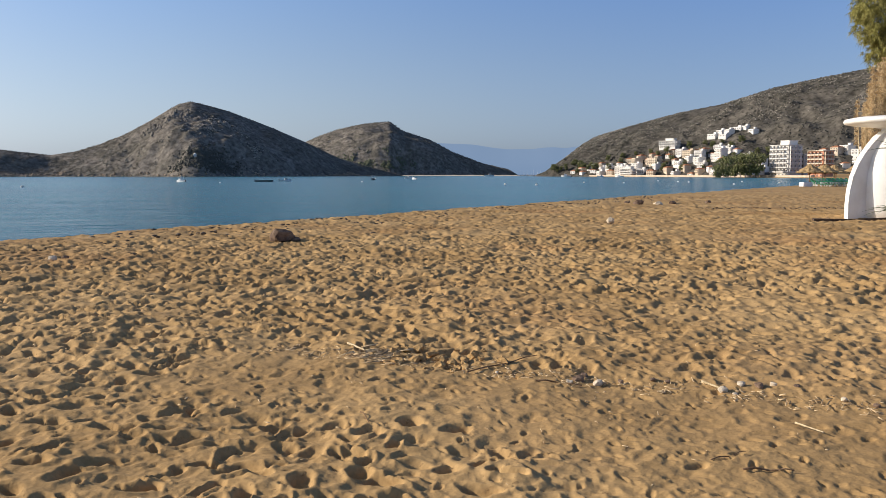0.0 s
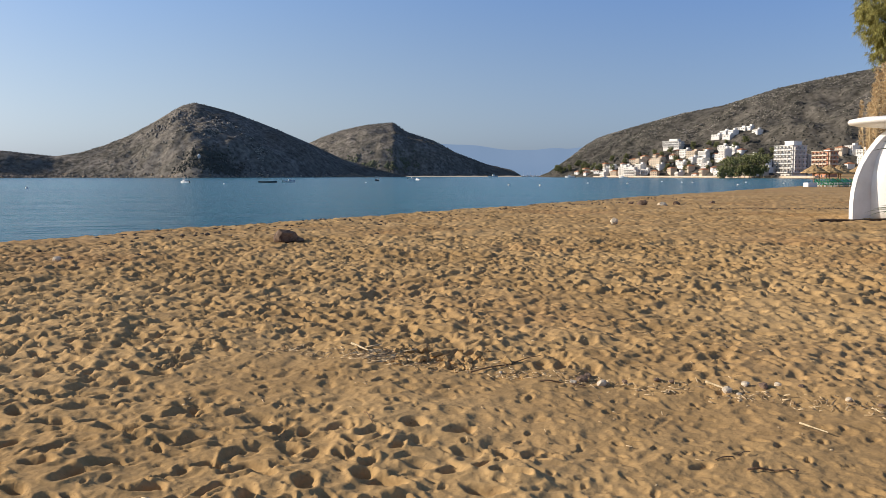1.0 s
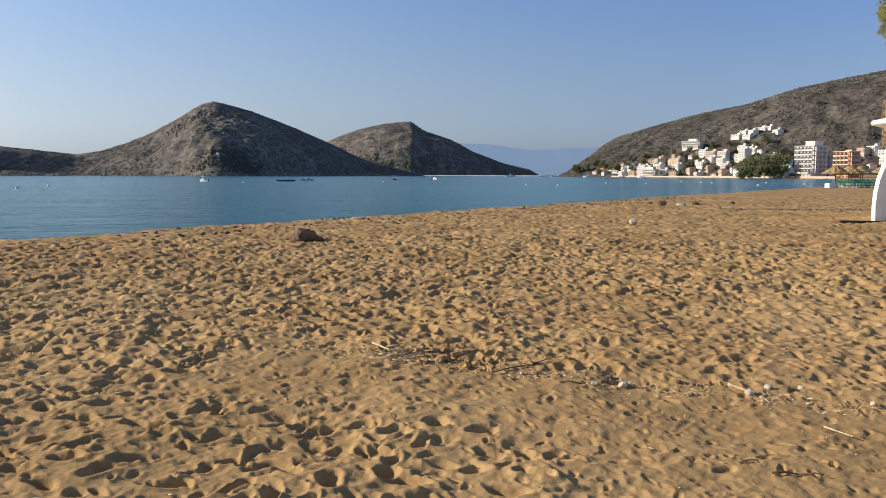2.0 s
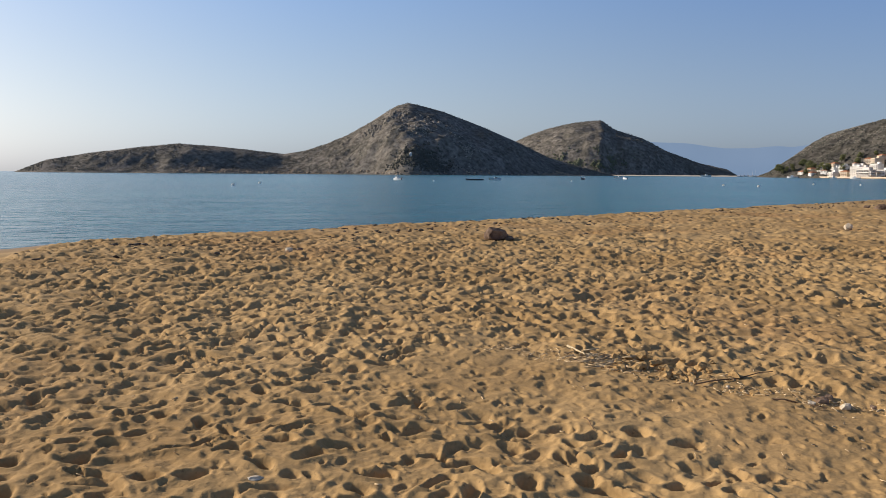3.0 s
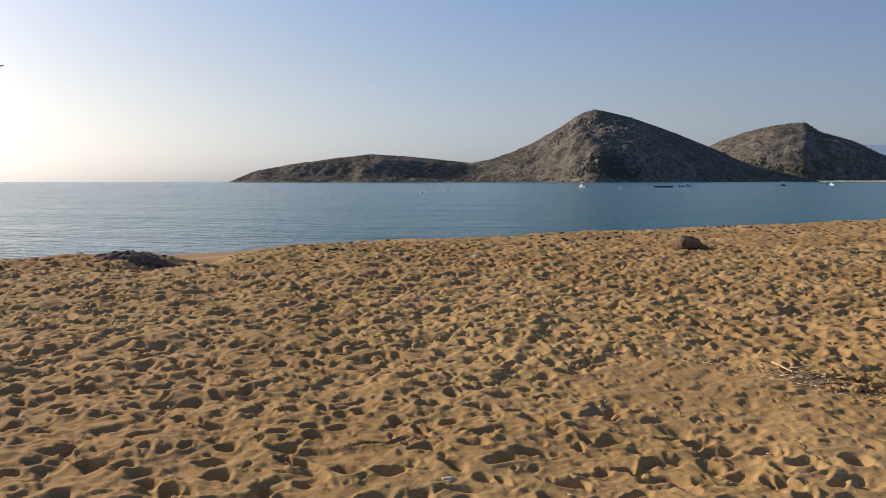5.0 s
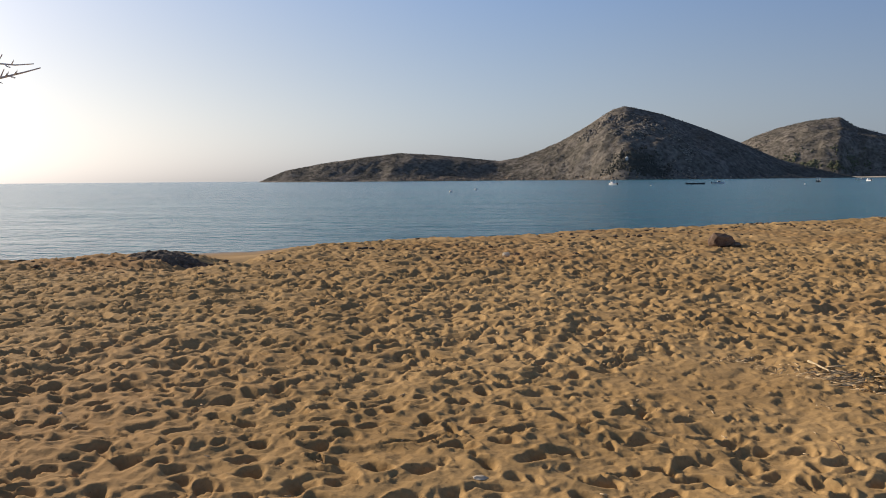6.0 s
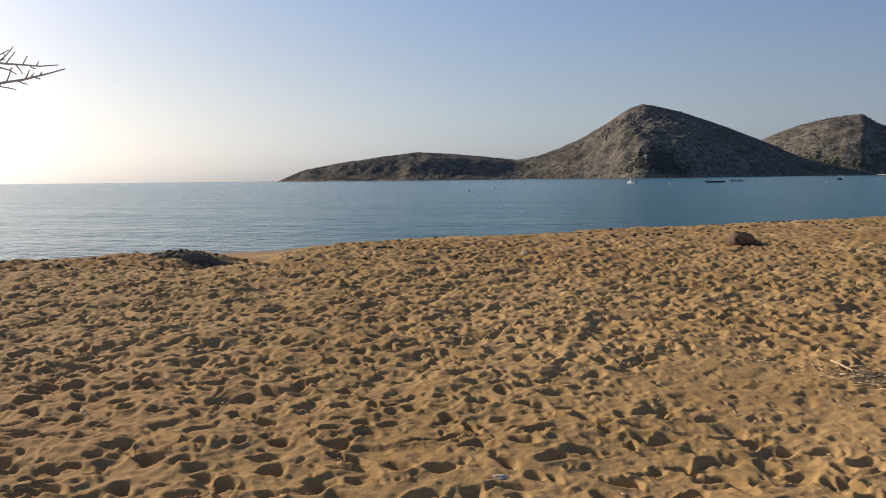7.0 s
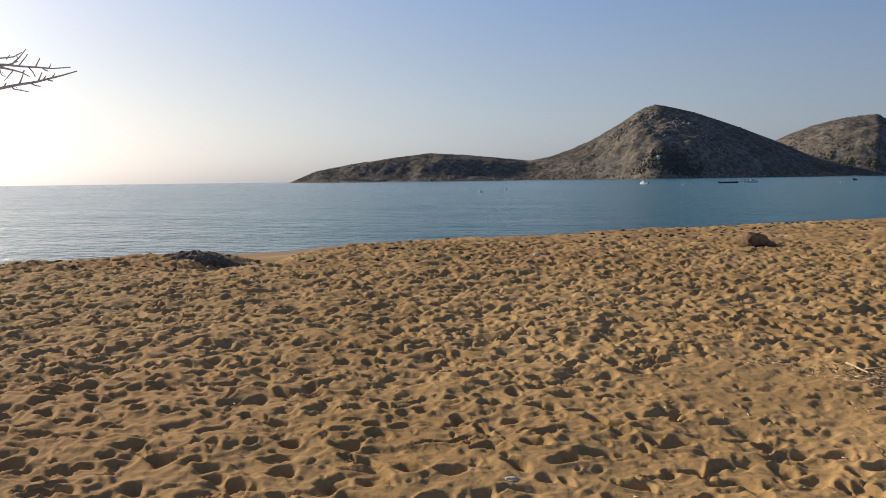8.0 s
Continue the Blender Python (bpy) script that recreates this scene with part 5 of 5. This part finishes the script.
    branch(((-16.8, 4.2), (-6.3, 5.3), (-1.4, 7.1), (1.8, 8.8)), -0.09, 0.0028, (((-4.2, 6.2), (-2.1, 7.7)),))


bare_tamarisk()


# ---- stones, drift and weed on the sand ----
def stone(x, y, sx, sy, sz, seed, label, material=STONE, name="stone", turn=0.0, sink=0.25, group=""):
    bm = bmesh.new()
    lump(bm, 0, 0, 0, sx / 2, sy / 2, sz / 2, 0.27, 2, seed, turn)
    ob = part(name, bm, material)
    ob.matrix_basis = pose(x, y, height_at(x, y) + sz * (0.5 - sink))
    return tagged(ob, label, "stone", group)


stone(-3.95, 19.7, 0.56, 0.46, 0.36, 3, "large grey-brown rock lying alone on the beach", turn=20, sink=0.2)
stone(-3.62, 19.75, 0.22, 0.16, 0.12, 8, "small dark stone beside the large rock")
stone(5.62, 27.0, 0.27, 0.2, 0.24, 5, "white stone standing out on the sand", WHITE_STONE, sink=0.2)
stone(10.7, 44.1, 0.55, 0.4, 0.34, 9, "pale brown boulder near the crest of the beach", group="boulders near the crest")
stone(11.5, 43.0, 0.48, 0.36, 0.26, 12, "pale flat boulder near the crest of the beach", WHITE_STONE, group="boulders near the crest")
stone(12.8, 45.0, 0.42, 0.3, 0.22, 14, "low brown boulder near the crest of the beach", group="boulders near the crest")
stone(10.4, 45.6, 0.3, 0.25, 0.2, 15, "small grey boulder near the crest of the beach", group="boulders near the crest")
stone(15.2, 46.2, 0.3, 0.25, 0.18, 16, "small pale boulder near the crest of the beach", group="boulders near the crest")
for k, (x, y, s, white) in enumerate(((1.06, 6.18, 0.11, 0), (1.20, 6.11, 0.10, 1), (1.12, 6.27, 0.09, 0), (1.38, 6.13, 0.06, 0), (0.98, 6.12, 0.07, 1), (2.06, 5.80, 0.10, 1), (2.22, 5.88, 0.085, 1), (2.34, 5.84, 0.09, 0), (2.45, 5.86, 0.07, 1), (2.12, 5.72, 0.05, 1), (2.60, 5.80, 0.06, 0), (2.80, 5.50, 0.06, 1), (2.95, 5.36, 0.06, 0), (1.72, 6.05, 0.05, 0), (1.62, 6.10, 0.06, 0), (0.44, 6.43, 0.04, 1), (3.05, 5.30, 0.05, 0), (-5.25, 3.45, 0.05, 1), (-7.35, 15.1, 0.2, 1), (-7.2, 15.3, 0.14, 0))):
    s *= 0.66
    stone(x, y, s * 1.25, s, s * 0.8, 20 + k, "white sea-worn stone on the drift line" if white else "brown stone on the drift line", WHITE_STONE if white else STONE, "pebble", 40 * k, 0.2, "stones on the drift line")


def clods():
    """Broken lumps of damp sand where the drift line was churned."""
    spots = []
    for k in range(44):
        u, w = rnd.gauss(1.25, 0.4), rnd.gauss(0.14, 0.16)
        dx, dy = (WRACK_B[0] - WRACK_A[0]) / 5.17, (WRACK_B[1] - WRACK_A[1]) / 5.17
        spots.append((WRACK_A[0] + dx * u - dy * w, WRACK_A[1] + dy * u + dx * w))
    for k, (x, y) in enumerate(spots):
        s = rnd.uniform(0.03, 0.13)
        bm = bmesh.new()
        lump(bm, 0, 0, 0, s / 2, s * rnd.uniform(0.3, 0.5), s * 0.34, 0.5, 2, 50 + k, rnd.uniform(0, 360))
        ob = part("sand_clod", bm, CLOD)
        ob.matrix_basis = pose(x, y, height_at(x, y) + s * 0.03)
        tagged(ob, "crumbling clod of damp sand on the drift line", "clod", "sand clods")


clods()


def stick(name, a, b, r, material, label, bend=0.0, category="stick"):
    bm = bmesh.new()
    pts = []
    for k in range(7):
        u = k / 6
        x, y = a[0] + (b[0] - a[0]) * u + bend * math.sin(u * 5.0), a[1] + (b[1] - a[1]) * u + bend * math.sin(u * 3.1)
        lie = height_at(*a) * (1 - u) + height_at(*b) * u
        pts.append((x, y, lie + r + 0.012 + (0.008 * math.sin(u * 9) if bend else 0)))
    tube(bm, pts, [r * (1.1 - 0.5 * k / 6) for k in range(7)], 7)
    tagged(part(name, bm, material), label, category)


stick("reed_stick", (-0.88, 7.38), (-0.70, 7.10), 0.011, STRAW, "pale broken reed lying on the sand")
stick("reed_stick", (2.25, 5.02), (2.34, 4.83), 0.006, STRAW, "thin straw-coloured reed on smooth sand")
stick("reed_stick", (1.96, 5.98), (2.06, 5.80), 0.009, STRAW, "short pale reed beside white stones")
stick("root", (0.2, 6.42), (0.84, 6.82), 0.006, ROOT, "curved brown root half buried in the sand", 0.03, "root")
stick("root", (1.62, 4.22), (1.90, 4.20), 0.006, ROOT, "short reddish root on the sand", 0.012, "root")
stick("root", (0.72, 6.10), (1.08, 6.02), 0.006, ROOT, "dark thin root along the drift line", 0.02, "root")
stick("twig", (1.5, 4.38), (1.75, 4.50), 0.0035, ROOT, "thin dark twig on the sand", 0.01)
stick("twig", (-0.55, 5.25), (-0.46, 5.02), 0.0035, ROOT, "thin dark twig on the sand", 0.01)


LITTER = surface("dry_litter", (0.34, 0.23, 0.12), (0.66, 0.50, 0.29), 9.0, 0.9, 0.3, 60.0, 0.002, gloss=0.2, low=0.42, high=0.58)


def drift_litter():
    """Dry stems and chips strewn along the drift line."""
    v, f = [], []

    def chip(x, y, length, width, turn, lift):
        n = len(v)
        c, s = math.cos(turn), math.sin(turn)
        z = height_at(x, y) + 0.004
        for du, dv, dz in ((-1, -1, 0), (1, -1, lift), (1, 1, lift), (-1, 1, 0), (-1, 0, width), (1, 0, width + lift)):
            v.append((x + du * length / 2 * c - dv * width / 2 * s, y + du * length / 2 * s + dv * width / 2 * c, z + dz))
        for q in ((0, 1, 5), (0, 5, 4), (2, 3, 4), (2, 4, 5), (1, 2, 5), (0, 4, 3)):
            f.append(tuple(n + k for k in q))

    dx, dy = (WRACK_B[0] - WRACK_A[0]) / 5.17, (WRACK_B[1] - WRACK_A[1]) / 5.17
    for k in range(520):
        u, w = rnd.uniform(-0.3, 5.0), rnd.gauss(0.0, 0.10)
        chip(WRACK_A[0] + dx * u - dy * w, WRACK_A[1] + dy * u + dx * w, rnd.uniform(0.015, 0.07), rnd.uniform(0.003, 0.008), rnd.uniform(0, 6.3), rnd.uniform(0, 0.02))
    for k in range(130):
        x, y = -0.58 + rnd.gauss(0, 0.12), 6.98 + rnd.gauss(0, 0.10)
        chip(x, y, rnd.uniform(0.05, 0.16), rnd.uniform(0.004, 0.009), rnd.uniform(-0.6, 0.9), rnd.uniform(0, 0.025))
    for k in range(900):
        a, d = radians(90 + rnd.uniform(-30, 60)), math.sqrt(rnd.uniform(3.4 ** 2, 16 ** 2))
        chip(d * math.cos(a), d * math.sin(a), rnd.uniform(0.01, 0.05), rnd.uniform(0.003, 0.008), rnd.uniform(0, 6.3), rnd.uniform(0, 0.012))
    me = mesh_from("drift_litter", np.array(v), np.array(f))
    me.materials.append(LITTER)
    tagged(new("drift_litter", me), "dry stems and wood chips strewn over the sand", "litter", kind="stuff")


drift_litter()


def weed_mound():
    cx, cy = -13.75, 12.05
    base = thing("seaweed_mound", pose(cx, cy, 0), "dark mound of dried seaweed on the beach crest", "seaweed")
    bm = bmesh.new()
    n, m = 34, 18
    rows = []
    for i in range(n):
        row = []
        for j in range(m):
            u, w = i / (n - 1) * 2 - 1, j / (m - 1) * 2 - 1
            x, y = 1.2 * u * 0.8 - 0.7 * w * 0.6, 1.2 * u * 0.45 + 0.7 * w * 0.85
            h = max(0.0, 1 - u * u * (1.0 if u < 0 else 1.35) - w * w) ** 0.7 * 0.20
            h += 0.06 * noise.noise(Vector((x * 6, y * 6, 1))) + 0.05 * noise.noise(Vector((x * 15, y * 15, 4)))
            row.append(bm.verts.new((x, y, height_at(cx + x, cy + y) + h - 0.06)))
        rows.append(row)
    for lo, hi in zip(rows, rows[1:]):
        for j in range(m - 1):
            bm.faces.new((lo[j], hi[j], hi[j + 1], lo[j + 1]))
    part("mound_body", bm, WEED, base)


weed_mound()


def stranded_weed():
    """Dark scraps of weed and wood left along the crest of the beach."""
    n = 1500
    along, back = rng.uniform(-6, 62, n), np.abs(rng.normal(0, 2.2, n)) + 0.2
    x, y = -17.8 + 0.532 * along + 0.847 * back, 9.0 + 0.847 * along - 0.532 * back
    z = ground_height(x, y)
    keep = layered(x / 2.5, y / 2.5, 91, 3) > rng.uniform(-0.6, 0.7, n)
    at = np.stack((x, y, z + 0.01), -1)[keep]
    x2, y2 = rng.uniform(12.5, 21, 170), 38.6 + rng.normal(0, 0.35, 170)
    at = np.concatenate((at, np.stack((x2, y2, ground_height(x2, y2) + 0.01), -1)))
    ob = blobs("stranded_weed", at, rng.uniform(0.025, 0.085, len(at)), WEED, None, "", 0.45)
    tagged(ob, "scraps of dark dry weed along the beach crest", "seaweed", kind="stuff")


stranded_weed()
stone(-2.12, 3.72, 0.09, 0.05, 0.03, 71, "white shell fragment in a footprint", WHITE_STONE, "shell_fragment", 25, 0.1)
